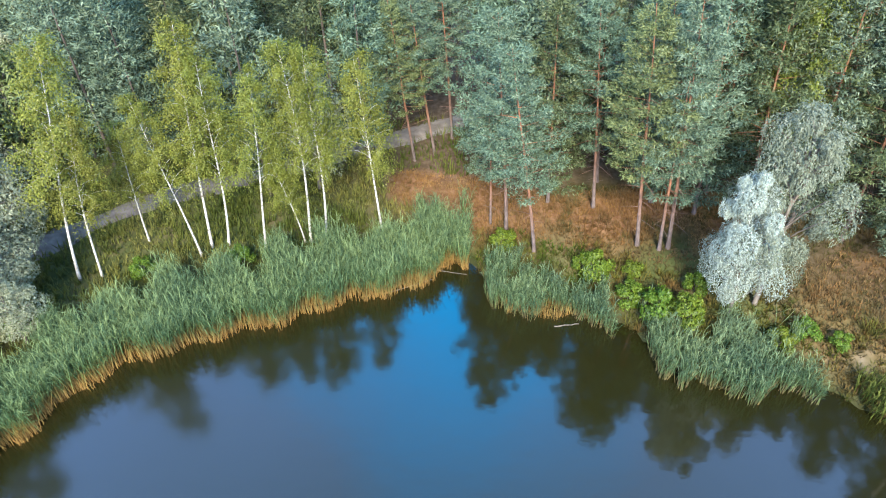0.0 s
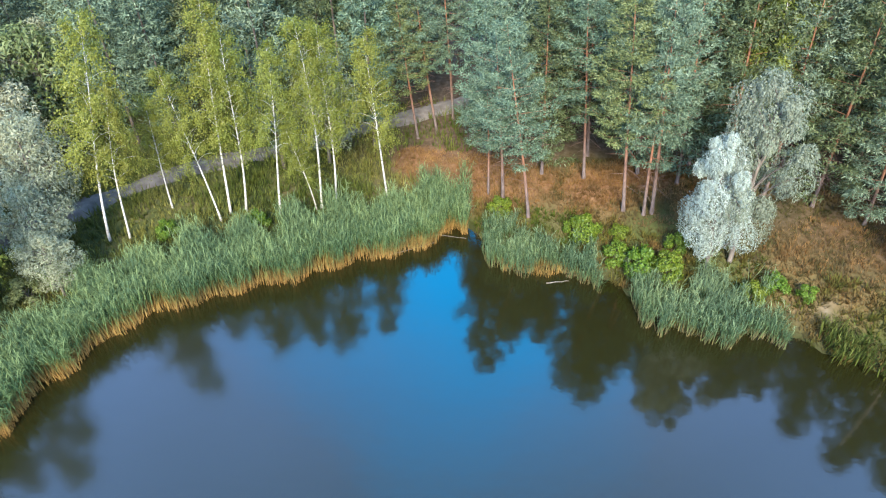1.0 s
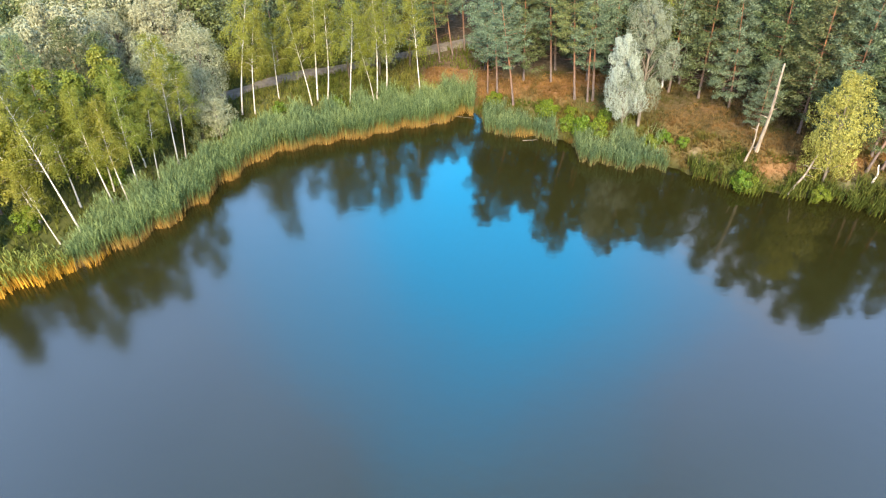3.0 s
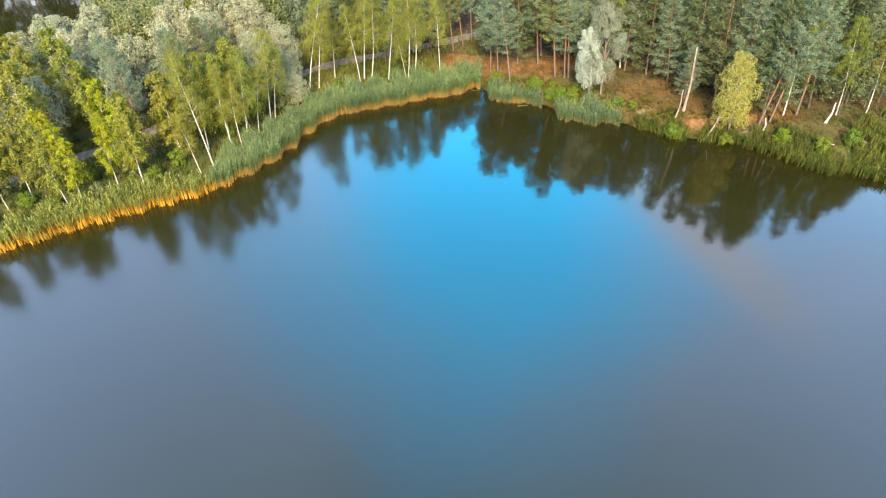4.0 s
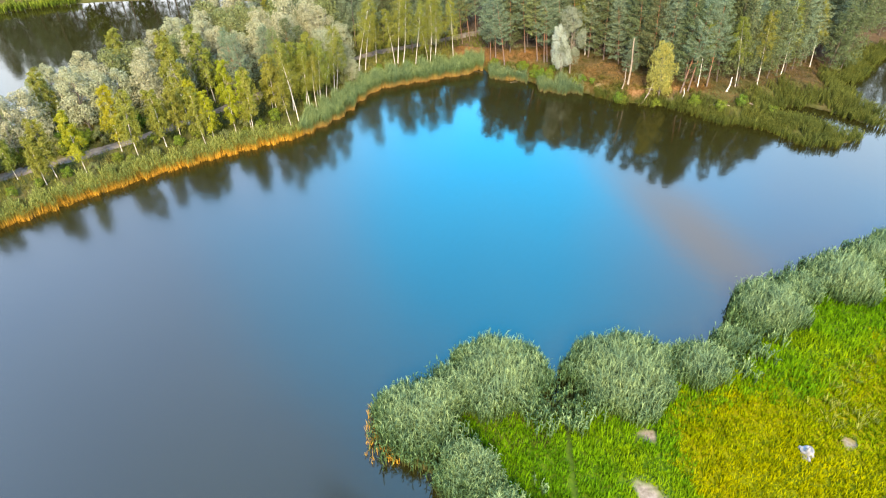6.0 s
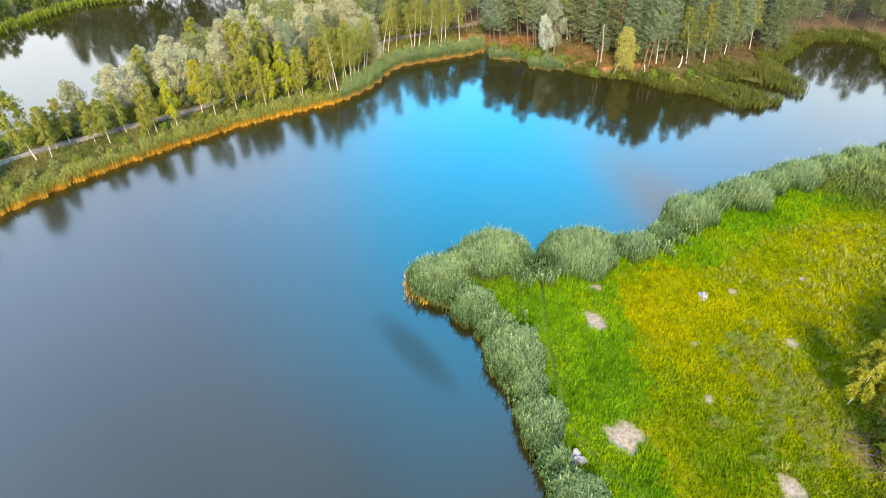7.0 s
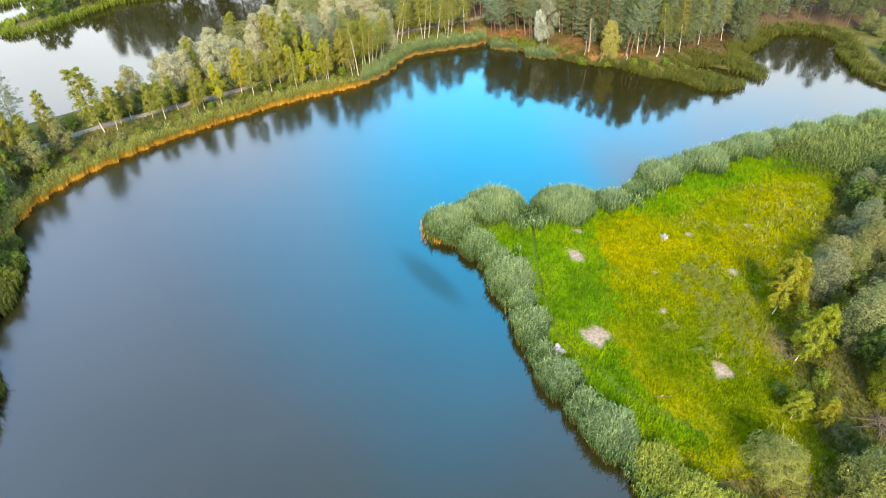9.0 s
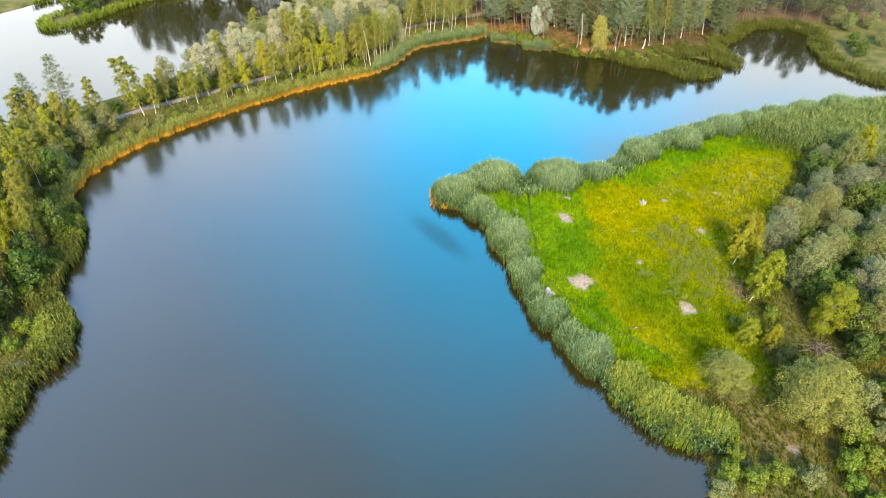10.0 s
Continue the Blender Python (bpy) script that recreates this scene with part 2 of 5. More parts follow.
def ground_mat():
    m, N, L, out = nodes_of("ground")
    p = N.new("ShaderNodeBsdfPrincipled")
    p.inputs["Roughness"].default_value = 0.95
    p.inputs["Specular IOR Level"].default_value = 0.05
    n1, n2, n3 = noise_node(N, L, 0.35, 6.0), noise_node(N, L, 2.6, 6.0), noise_node(N, L, 0.07, 4.0)

    def zone(attr, stops, fac=n2):
        at = N.new("ShaderNodeAttribute")
        at.attribute_name = attr
        return at.outputs["Fac"], ramp(N, L, fac, stops)

    col = ramp(N, L, n1, [(0.3, (0.028, 0.036, 0.011)), (0.5, (0.055, 0.06, 0.019)), (0.7, (0.085, 0.072, 0.033))])
    for attr, stops in (
        ("needle", [(0.3, (0.04, 0.029, 0.018)), (0.5, (0.066, 0.047, 0.031)), (0.7, (0.095, 0.071, 0.048))]),
        ("dry", [(0.3, (0.095, 0.05, 0.024)), (0.5, (0.145, 0.078, 0.038)), (0.72, (0.185, 0.11, 0.06))]),
        ("meadow", [(0.36, (0.045, 0.074, 0.003)), (0.5, (0.084, 0.098, 0.003)), (0.64, (0.132, 0.124, 0.003))]),
        ("lush", [(0.36, (0.032, 0.068, 0.004)), (0.5, (0.045, 0.088, 0.005)), (0.64, (0.065, 0.10, 0.006))]),
        ("sand", [(0.3, (0.085, 0.068, 0.05)), (0.5, (0.145, 0.118, 0.095)), (0.7, (0.20, 0.168, 0.142))]),
        ("trail", [(0.3, (0.018, 0.034, 0.005)), (0.7, (0.035, 0.055, 0.008))]),
        ("mud", [(0.3, (0.01, 0.009, 0.006)), (0.7, (0.023, 0.02, 0.012))]),
    ):
        f, c = zone(attr, stops, n3 if attr == "meadow" else n2)
        col = mixc(N, L, f, col, c)
    L.new(col, p.inputs["Base Color"])
    L.new(bump(N, L, n2, 0.4, 0.06), p.inputs["Normal"])
    L.new(p.outputs["BSDF"], out.inputs["Surface"])
    return m


def water_mat():
    m, N, L, out = nodes_of("pond_water")
    p = N.new("ShaderNodeBsdfPrincipled")
    p.inputs["IOR"].default_value = 1.65
    # a light breeze ruffles the west side, the cove lies still
    pos, sep = N.new("ShaderNodeTexCoord"), N.new("ShaderNodeSeparateXYZ")
    L.new(pos.outputs["Object"], sep.inputs["Vector"])
    wind = N.new("ShaderNodeMath")
    wind.operation = "MULTIPLY_ADD"
    L.new(noise_node(N, L, 0.035, 3.0), wind.inputs[0])
    wind.inputs[1].default_value = 34.0
    L.new(sep.outputs["X"], wind.inputs[2])
    calm = N.new("ShaderNodeMapRange")
    calm.interpolation_type = "SMOOTHSTEP"
    calm.inputs["From Min"].default_value, calm.inputs["From Max"].default_value = -14.0, 24.0
    calm.inputs["To Min"].default_value, calm.inputs["To Max"].default_value = 0.155, 0.068
    across = N.new("ShaderNodeVectorMath")
    across.operation = "DOT_PRODUCT"
    across.inputs[1].default_value = (-1, 1, 0)
    L.new(pos.outputs["Object"], across.inputs[0])
    lee = N.new("ShaderNodeMapRange")
    lee.inputs["From Min"].default_value, lee.inputs["From Max"].default_value = 57.0, 65.0
    lee.inputs["To Min"].default_value, lee.inputs["To Max"].default_value = 0.0, 200.0
    L.new(across.outputs["Value"], lee.inputs["Value"])
    both = N.new("ShaderNodeMath")
    L.new(wind.outputs["Value"], both.inputs[0])
    L.new(lee.outputs["Result"], both.inputs[1])
    L.new(both.outputs["Value"], calm.inputs["Value"])
    L.new(calm.outputs["Result"], p.inputs["Roughness"])
    L.new(ramp(N, L, noise_node(N, L, 0.05, 3.0), [(0.3, (0.0078, 0.0076, 0.0018)), (0.7, (0.0100, 0.0096, 0.0025))]), p.inputs["Base Color"])
    # a long elliptical patch off the point where the gloss is duller
    co, sub = N.new("ShaderNodeTexCoord"), N.new("ShaderNodeVectorMath")
    sub.operation = "SUBTRACT"
    sub.inputs[1].default_value = (-9.8, -48.2, 0)
    L.new(co.outputs["Object"], sub.inputs[0])
    rot = N.new("ShaderNodeVectorRotate")
    rot.rotation_type = "Z_AXIS"
    rot.inputs["Angle"].default_value = radians(51)
    L.new(sub.outputs["Vector"], rot.inputs["Vector"])
    scl = N.new("ShaderNodeVectorMath")
    scl.operation = "MULTIPLY"
    scl.inputs[1].default_value = (1 / 7.5, 1 / 2.1, 0)
    L.new(rot.outputs["Vector"], scl.inputs[0])
    ln = N.new("ShaderNodeVectorMath")
    ln.operation = "LENGTH"
    L.new(scl.outputs["Vector"], ln.inputs[0])
    bed = N.new("ShaderNodeMapRange")
    bed.interpolation_type = "SMOOTHSTEP"
    bed.inputs["From Min"].default_value, bed.inputs["From Max"].default_value = 0.35, 1.25
    bed.inputs["To Min"].default_value, bed.inputs["To Max"].default_value = 0.30, 0.5
    L.new(ln.outputs["Value"], bed.inputs["Value"])
    L.new(bed.outputs["Result"], p.inputs["Specular IOR Level"])
    a = noise_node(N, L, 0.9, 3.0, stretch=(1, 1.6, 1))
    L.new(bump(N, L, a, 0.10, 0.05), p.inputs["Normal"])
    L.new(p.outputs["BSDF"], out.inputs["Surface"])
    return m


M_GROUND, M_WATER, M_BIRCH = ground_mat(), water_mat(), birch_bark()
M_ROAD = rough_mat("gravel_road", [(0.3, (0.07, 0.058, 0.046)), (0.5, (0.115, 0.096, 0.08)), (0.7, (0.165, 0.142, 0.122))], 1.6)
M_PINE_BARK = bark_two("pine_bark", (0.115, 0.085, 0.075), (0.19, 0.085, 0.042), 1.5, 5.5)
M_GREY_BARK = rough_mat("grey_bark", [(0.3, (0.052, 0.043, 0.035)), (0.7, (0.139, 0.116, 0.093))], 6.0, stretch=(1, 1, 0.3))
M_DARK_BARK = rough_mat("dark_bark", [(0.3, (0.03, 0.024, 0.019)), (0.7, (0.078, 0.058, 0.045))], 6.0, stretch=(1, 1, 0.3))
M_DEAD = rough_mat("bleached_wood", [(0.3, (0.10, 0.075, 0.055)), (0.7, (0.26, 0.22, 0.18))], 5.0, stretch=(1, 1, 0.25))
M_BIRCH_LEAF = leaf_mat("birch_leaf", (0.088, 0.105, 0.013), (0.132, 0.147, 0.02), (0.19, 0.197, 0.032), 0.4)
M_YELLOW_LEAF = leaf_mat("yellow_birch_leaf", (0.115, 0.135, 0.006), (0.20, 0.215, 0.009), (0.30, 0.295, 0.016), 0.4)
M_MEADOW_LEAF = leaf_mat("olive_birch_leaf", (0.085, 0.105, 0.005), (0.145, 0.163, 0.007), (0.235, 0.232, 0.012), 0.4)
M_PINE_LEAF = leaf_mat("pine_needles", (0.04, 0.064, 0.038), (0.078, 0.112, 0.068), (0.145, 0.188, 0.116), 0.15)
M_PINE_OLIVE = leaf_mat("yellowish_pine_needles", (0.044, 0.06, 0.02), (0.085, 0.107, 0.037), (0.15, 0.175, 0.066), 0.15)
M_PINE_LIGHT = leaf_mat("olive_pine_needles", (0.028, 0.04, 0.016), (0.056, 0.073, 0.029), (0.105, 0.124, 0.054), 0.15)
M_SILVER = leaf_mat("silver_willow_leaf", (0.17, 0.205, 0.165), (0.25, 0.29, 0.24), (0.36, 0.395, 0.335), 0.25)
M_SILVER_FAR = leaf_mat("pale_willow_leaf", (0.14, 0.152, 0.085), (0.20, 0.211, 0.128), (0.275, 0.286, 0.185), 0.25)
M_ASH = leaf_mat("ash_grey_willow_leaf", (0.10, 0.115, 0.075), (0.14, 0.155, 0.108), (0.185, 0.20, 0.145), 0.25)
M_WILLOW = leaf_mat("grey_willow_leaf", (0.06, 0.076, 0.024), (0.108, 0.13, 0.046), (0.175, 0.196, 0.08), 0.3)
M_GREEN = leaf_mat("green_shrub_leaf", (0.02, 0.041, 0.007), (0.046, 0.081, 0.01), (0.093, 0.128, 0.017), 0.35)
M_REED = reed_mat("reed", (0.48, 0.255, 0.04), (0.30, 0.195, 0.04), (0.11, 0.142, 0.036), (0.19, 0.215, 0.07), 0.72, 1.25, 2.2)
M_REED_NEAR = reed_mat("tan_footed_reed", (0.36, 0.20, 0.07), (0.20, 0.15, 0.055), (0.072, 0.125, 0.055), (0.155, 0.21, 0.105), 0.35, 1.0, 2.5)
M_REED_BLUE = reed_mat("blue_green_reed", (0.25, 0.18, 0.10), (0.13, 0.13, 0.06), (0.075, 0.125, 0.062), (0.155, 0.205, 0.118), 0.2, 0.7, 2.2)
# next three: dark feet and paler tips paint shade and highlights into the stands
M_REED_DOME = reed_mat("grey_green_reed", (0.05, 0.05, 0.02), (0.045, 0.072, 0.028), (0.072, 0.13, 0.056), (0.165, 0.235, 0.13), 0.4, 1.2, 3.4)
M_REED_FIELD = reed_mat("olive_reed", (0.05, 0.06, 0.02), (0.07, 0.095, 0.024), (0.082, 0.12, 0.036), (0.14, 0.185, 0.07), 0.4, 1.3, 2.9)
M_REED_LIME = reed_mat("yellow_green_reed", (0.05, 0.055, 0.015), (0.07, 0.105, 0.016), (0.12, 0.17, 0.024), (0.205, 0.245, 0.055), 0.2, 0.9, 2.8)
M_WEED = reed_mat("grey_weeds", (0.13, 0.16, 0.012), (0.14, 0.17, 0.018), (0.155, 0.18, 0.03), (0.19, 0.21, 0.055), 0.5, 0.9, 1.7)
M_SEDGE = reed_mat("sedge", (0.11, 0.078, 0.026), (0.066, 0.068, 0.017), (0.054, 0.072, 0.016), (0.086, 0.10, 0.028), 0.1, 0.4, 1.5)
M_MEADOW = grass_mat("meadow_grass", (0.085, 0.148, 0.004), (0.156, 0.194, 0.004), (0.222, 0.224, 0.004), 0.06)
M_LUSH = grass_mat("lush_grass", (0.062, 0.152, 0.005), (0.092, 0.195, 0.006), (0.135, 0.215, 0.006))
M_VERGE = grass_mat("verge_grass", (0.08, 0.098, 0.022), (0.13, 0.138, 0.036), (0.20, 0.17, 0.062))
# darker copy of the verge grass: shade under trees and shrubs painted in
M_VERGE_SHADE = grass_mat("verge_grass_painted_shade", (0.055, 0.07, 0.015), (0.09, 0.10, 0.025), (0.14, 0.125, 0.042))
M_LIME = leaf_mat("lime_shrub_leaf", (0.045, 0.078, 0.008), (0.088, 0.134, 0.012), (0.148, 0.196, 0.02), 0.35)
M_KHAKI = leaf_mat("khaki_willow_leaf", (0.075, 0.09, 0.016), (0.12, 0.138, 0.028), (0.182, 0.195, 0.046), 0.3)
M_TUSSOCK = leaf_mat("soft_weed_leaf", (0.075, 0.10, 0.012), (0.12, 0.15, 0.02), (0.18, 0.205, 0.04), 0.3)
M_PALE_WILLOW = leaf_mat("pale_olive_willow_leaf", (0.056, 0.07, 0.018), (0.10, 0.116, 0.034), (0.16, 0.175, 0.06), 0.25)
M_BLUE_WILLOW = leaf_mat("blue_grey_willow_leaf", (0.05, 0.067, 0.033), (0.092, 0.114, 0.058), (0.155, 0.18, 0.098), 0.25)
M_GOLD = leaf_mat("golden_willow_leaf", (0.15, 0.142, 0.03), (0.23, 0.212, 0.05), (0.32, 0.29, 0.085), 0.35)
M_ROUGH = grass_mat("rough_grass", (0.045, 0.06, 0.008), (0.072, 0.085, 0.012), (0.10, 0.098, 0.018))
M_HERB = grass_mat("bank_herbs", (0.05, 0.072, 0.012), (0.095, 0.09, 0.022), (0.14, 0.095, 0.036), 0.5)
M_BANK = grass_mat("bank_grass", (0.052, 0.056, 0.018), (0.09, 0.07, 0.03), (0.125, 0.085, 0.042), 0.4)
M_DRY = grass_mat("dry_grass", (0.125, 0.072, 0.028), (0.17, 0.098, 0.038), (0.21, 0.135, 0.06), 0.3)
M_STONE = rough_mat("pale_stone", [(0.3, (0.07, 0.07, 0.075)), (0.7, (0.20, 0.20, 0.215))], 3.0)

# ---- plan of the place ----
def smooth_line(points, steps=5, closed=False):
    """A Catmull-Rom curve through a few plan points."""
    P = [np.array(p, float) for p in points]
    n = len(P)
    out = []
    for i in range(n if closed else n - 1):
        a, b, c, d = (P[(i - 1) % n], P[i], P[(i + 1) % n], P[(i + 2) % n]) if closed else (P[max(i - 1, 0)], P[i], P[i + 1], P[min(i + 2, n - 1)])
        for k in range(steps):
            t = k / steps
            out.append(0.5 * (2 * b + (c - a) * t + (2 * a - 5 * b + 4 * c - d) * t * t + (3 * b - a - 3 * c + d) * t ** 3))
    if not closed:
        out.append(P[-1])
    return np.array(out)


WEST_SHORE = [(-56, -112), (-59, -88), (-60, -80), (-57.8, -74), (-60, -67), (-65, -62), (-66, -52), (-70, -43), (-74, -38), (-73, -29), (-66, -18),
              (-57, -9), (-51, -4), (-43, 2.2), (-33, 8), (-25, 13), (-20.5, 19), (-17, 26), (-12.5, 28.9), (-9.6, 29.9), (-7.4, 31.0), (-4, 32.3), (-1.2, 33.2), (0.2, 34.7)]
NORTH_SHORE = [(1.7, 33.7), (3.0, 31.1), (6.6, 30.8), (9.2, 29.5), (10.6, 27.0), (13, 25.6), (16.5, 25.8), (22, 22.6), (31, 20.3), (35.5, 16), (42, 14.0), (46, 9.4), (53.5, 9.6),
               (54.5, 13), (50, 16), (45.5, 19.5), (51, 20.8), (55.5, 18), (59.5, 14), (62, 19), (60.5, 27), (67, 33), (73, 39.3), (82, 39.6), (85, 35), (82.5, 28), (81.5, 20), (83, 13), (87.5, 7.4), (97, 4), (150, 2)]
POINT_SHORE = [(150, -6), (104, -2), (82, -2), (62, -7), (44, -12.5), (33, -17.5), (26, -21.5), (22, -27.2), (17, -29), (11.5, -27.8), (7.2, -29.8), (5.2, -34), (3.4, -30), (-0.5, -28.4),
               (-5.5, -31.8), (-11, -36), (-10.5, -40), (-5.5, -43), (-2, -47), (-0.6, -53), (1.5, -58), (3, -65), (7, -72), (11.5, -80), (15, -85), (20, -88), (19, -96), (22, -120), (20, -150)]
POND = smooth_line(WEST_SHORE + NORTH_SHORE + POINT_SHORE + [(-20, -165), (-50, -140)], 4, True)
LAKE = smooth_line([(-112, -22), (-92, -6), (-80, 3), (-69, 17), (-58, 30), (-49, 46), (-45, 60), (-46, 68), (-58, 70), (-74, 69), (-88, 66), (-99, 60), (-108, 44), (-114, 38.5), (-119, 40),
                    (-121, 47), (-116, 58), (-124, 64), (-135, 52), (-146, 40), (-170, 20), (-165, -20), (-140, -40)], 4, True)
PATH = smooth_line([(-100, -48), (-88, -26), (-78, -11), (-66, -1.5), (-57, 4.2), (-45, 14), (-33, 25.5), (-20, 38.8), (-11, 43.6), (-2, 48.3), (8, 54), (24, 63), (50, 74)], 6)


def seg_dist(x, y, line, closed=False):
    a = line
    b = np.roll(line, -1, axis=0)
    if not closed:
        a, b = a[:-1], b[:-1]
    best = np.full(x.shape, 1e9)
    for (ax, ay), (bx, by) in zip(a, b):
        dx, dy = bx - ax, by - ay
        t = np.clip(((x - ax) * dx + (y - ay) * dy) / (dx * dx + dy * dy + 1e-12), 0, 1)
        best = np.minimum(best, (x - ax - t * dx) ** 2 + (y - ay - t * dy) ** 2)
    return np.sqrt(best)


def inside(x, y, poly):
    r = np.zeros(x.shape, bool)
    for (ax, ay), (bx, by) in zip(poly, np.roll(poly, -1, axis=0)):
        hit = ((ay > y) != (by > y)) & (x < (bx - ax) * (y - ay) / ((by - ay) if by != ay else 1e-9) + ax)
        r ^= hit
    return r


def shore(x, y):
    """Metres from the nearest water's edge: more than 0 on land."""
    d1, d2 = seg_dist(x, y, POND, True), seg_dist(x, y, LAKE, True)
    return np.minimum(np.where(inside(x, y, POND), -d1, d1), np.where(inside(x, y, LAKE), -d2, d2))


def sstep(a, b, v):
    t = np.clip((v - a) / (b - a), 0, 1)
    return t * t * (3 - 2 * t)


def waves(x, y):
    return (np.sin(x * 0.31 + 1.7 * np.sin(y * 0.17)) + np.sin(y * 0.43 + 1.3 * np.sin(x * 0.23 + 2)) + 0.6 * np.sin(x * 0.9 + y * 0.7) + 0.5 * np.sin(y * 1.3 - x * 0.8)) / 3.1


def land(x, y, s=None):
    """Height of the ground."""
    x, y = np.asarray(x, float), np.asarray(y, float)
    s = shore(x, y) if s is None else s
    return np.where(s > 0, -0.05 + 0.6 * sstep(0, 5, s) + 0.4 * sstep(6, 25, s) * sstep(20, 40, y) + 1.3 * sstep(0.4, 5.5, s) * sstep(2, 9, x) * sstep(12, 19, y) * sstep(64, 48, x) + 0.09 * waves(x, y) * sstep(0.5, 3, s), np.maximum(-0.05 + 0.45 * s, -1.8))


# bare patches: x, y, half width, half depth
BARE = [(11.1, -44.2, 1.5, 1.9), (11.2, -59.7, 2.1, 2.0), (25.3, -65.0, 1.4, 1.8), (12.4, -38.6, 0.9, 0.7), (28.7, -39.2, 0.7, 0.6), (32.4, -47.6, 0.7, 0.9), (21.0, -55.1, 0.6, 0.6), (21.6, -47.6, 0.5, 0.4),
        (38.3, -36.9, 0.5, 0.5), (19.8, 26.9, 0.7, 0.35), (31.0, -87.2, 0.9, 0.7), (30.8, 22.6, 1.0, 0.6), (-62.5, -75.6, 1.6, 0.8)]
# dry grass: x, y, radius
DRY = [(1.5, 39.5, 3.6), (5.5, 38.0, 2.6), (9.5, 36.6, 3.0), (13.0, 38.0, 2.6), (19.5, 30.5, 2.2), (27.5, 26.0, 3.2), (35.0, 25.5, 2.6), (-1.5, 41.5, 2.2), (62.5, 36.5, 4.0), (18.8, 28.6, 2.2), (22.5, 31.0, 3.0), (24.5, 27.6, 2.6), (21.0, 27.2, 1.8), (25.4, 25.0, 2.0), (31.5, 25.6, 2.0), (16.4, 35.0, 2.6),
       (32.8, -48.1, 2.2), (33.4, -60.2, 3.4), (23.5, -78.4, 2.6), (27.5, -79.6, 3.0), (29.5, -85.2, 4.0), (32.5, -28.1, 1.2)]


# a narrow trodden line through the lush grass
TRAIL = smooth_line([(5.6, -37.0), (5.3, -46.3), (5.9, -55.6), (7.0, -60.4), (10.8, -65.5), (13.9, -68.8), (17.7, -71.9), (21.2, -74.0)], 5)


def zones(x, y, s):
    sand = np.zeros(x.shape)
    for bx, by, rx, ry in BARE:
        sand = np.maximum(sand, 1 - sstep(0.55, 1.1, np.hypot((x - bx) / rx, (y - by) / ry) + 0.18 * np.sin(x * 2.3 + y * 1.9)))
    dry = np.zeros(x.shape)
    for bx, by, r in DRY:
        dry = np.maximum(dry, 1 - sstep(0.5, 1.25, np.hypot(x - bx, y - by) / r + 0.15 * waves(x * 3, y * 3)))
    dry *= sstep(1.0, 2.5, s) * np.where(y < -70, 0.3, np.where(y < 0, 0.7, 1.0 - 0.6 * sstep(15, 18, x) * sstep(24.5, 26, y)))
    meadow = sstep(1, 4, s) * sstep(-8, -14, y) * sstep(-20, 0, x) * sstep(-83, -75, y + 2 * waves(x, y)) * sstep(38, 27.5, x - 0.62 * np.maximum(y + 62, 0) + 2 * waves(y, x))
    needle = sstep(38.5, 42, y + 0.10 * np.maximum(x - 8, 0) + 0.22 * np.maximum(x - 14, 0) + 1.2 * waves(x * 2, y * 2)) * sstep(-10, 0, x) * sstep(3, 6, s) * np.maximum(sstep(78, 66, x), sstep(42, 46, y))
    needle = np.maximum(needle, 0.75 * sstep(4, 8, s) * sstep(20, 30, y) * sstep(14, 20, x) * sstep(75, 60, x))
    mud = sstep(1.5, -0.3, s)
    wob = 1.4 * waves(x * 1.6, y * 1.6) + 0.5 * np.sin(x * 2.7 + 1.9 * np.sin(y * 1.7))
    west = np.interp(y, (-90, -74, -71, -65, -60, -54, -43, -33), (24, 21, 16.3, 13.9, 13.0, 15.0, 14.4, 14.5)) - x
    north = y - np.interp(x, (14, 25.6, 33, 45.5, 54, 70), (-34.5, -33, -30.5, -23, -19, -14))
    lush = meadow * sstep(-78, -73, y) * np.maximum(sstep(-1.1, 1.1, west + wob), sstep(-3.5, 2.0, north + 1.3 * wob))
    trail = 1 - sstep(0.05, 0.40, np.where((np.abs(x - 14) < 14) & (np.abs(y + 54) < 24), seg_dist(x, y, TRAIL), 9.0) + 0.12 * waves(x * 3, y * 3))
    return {"lush": lush, "needle": needle, "dry": dry, "meadow": meadow, "sand": sand, "trail": trail, "mud": mud}


# ---- mesh helpers ----
def fast_mesh(name, V, F, material, smooth=False):
    """A mesh from arrays of corners and of faces with equal corner counts."""
    V, F = np.asarray(V, np.float32), np.asarray(F, np.int32)
    me = bpy.data.meshes.new(name)
    me.vertices.add(len(V))
    me.vertices.foreach_set("co", V.ravel())
    k = F.shape[1]
    me.loops.add(F.size)
    me.loops.foreach_set("vertex_index", F.ravel())
    me.polygons.add(len(F))
    me.polygons.foreach_set("loop_start", np.arange(0, F.size, k, dtype=np.int32))
    if smooth:
        me.polygons.foreach_set("use_smooth", np.ones(len(F), bool))
    me.update(calc_edges=True)
    me.materials.append(material)
    return me


def unit(v):
    return v / np.maximum(np.linalg.norm(v, axis=-1, keepdims=True), 1e-9)


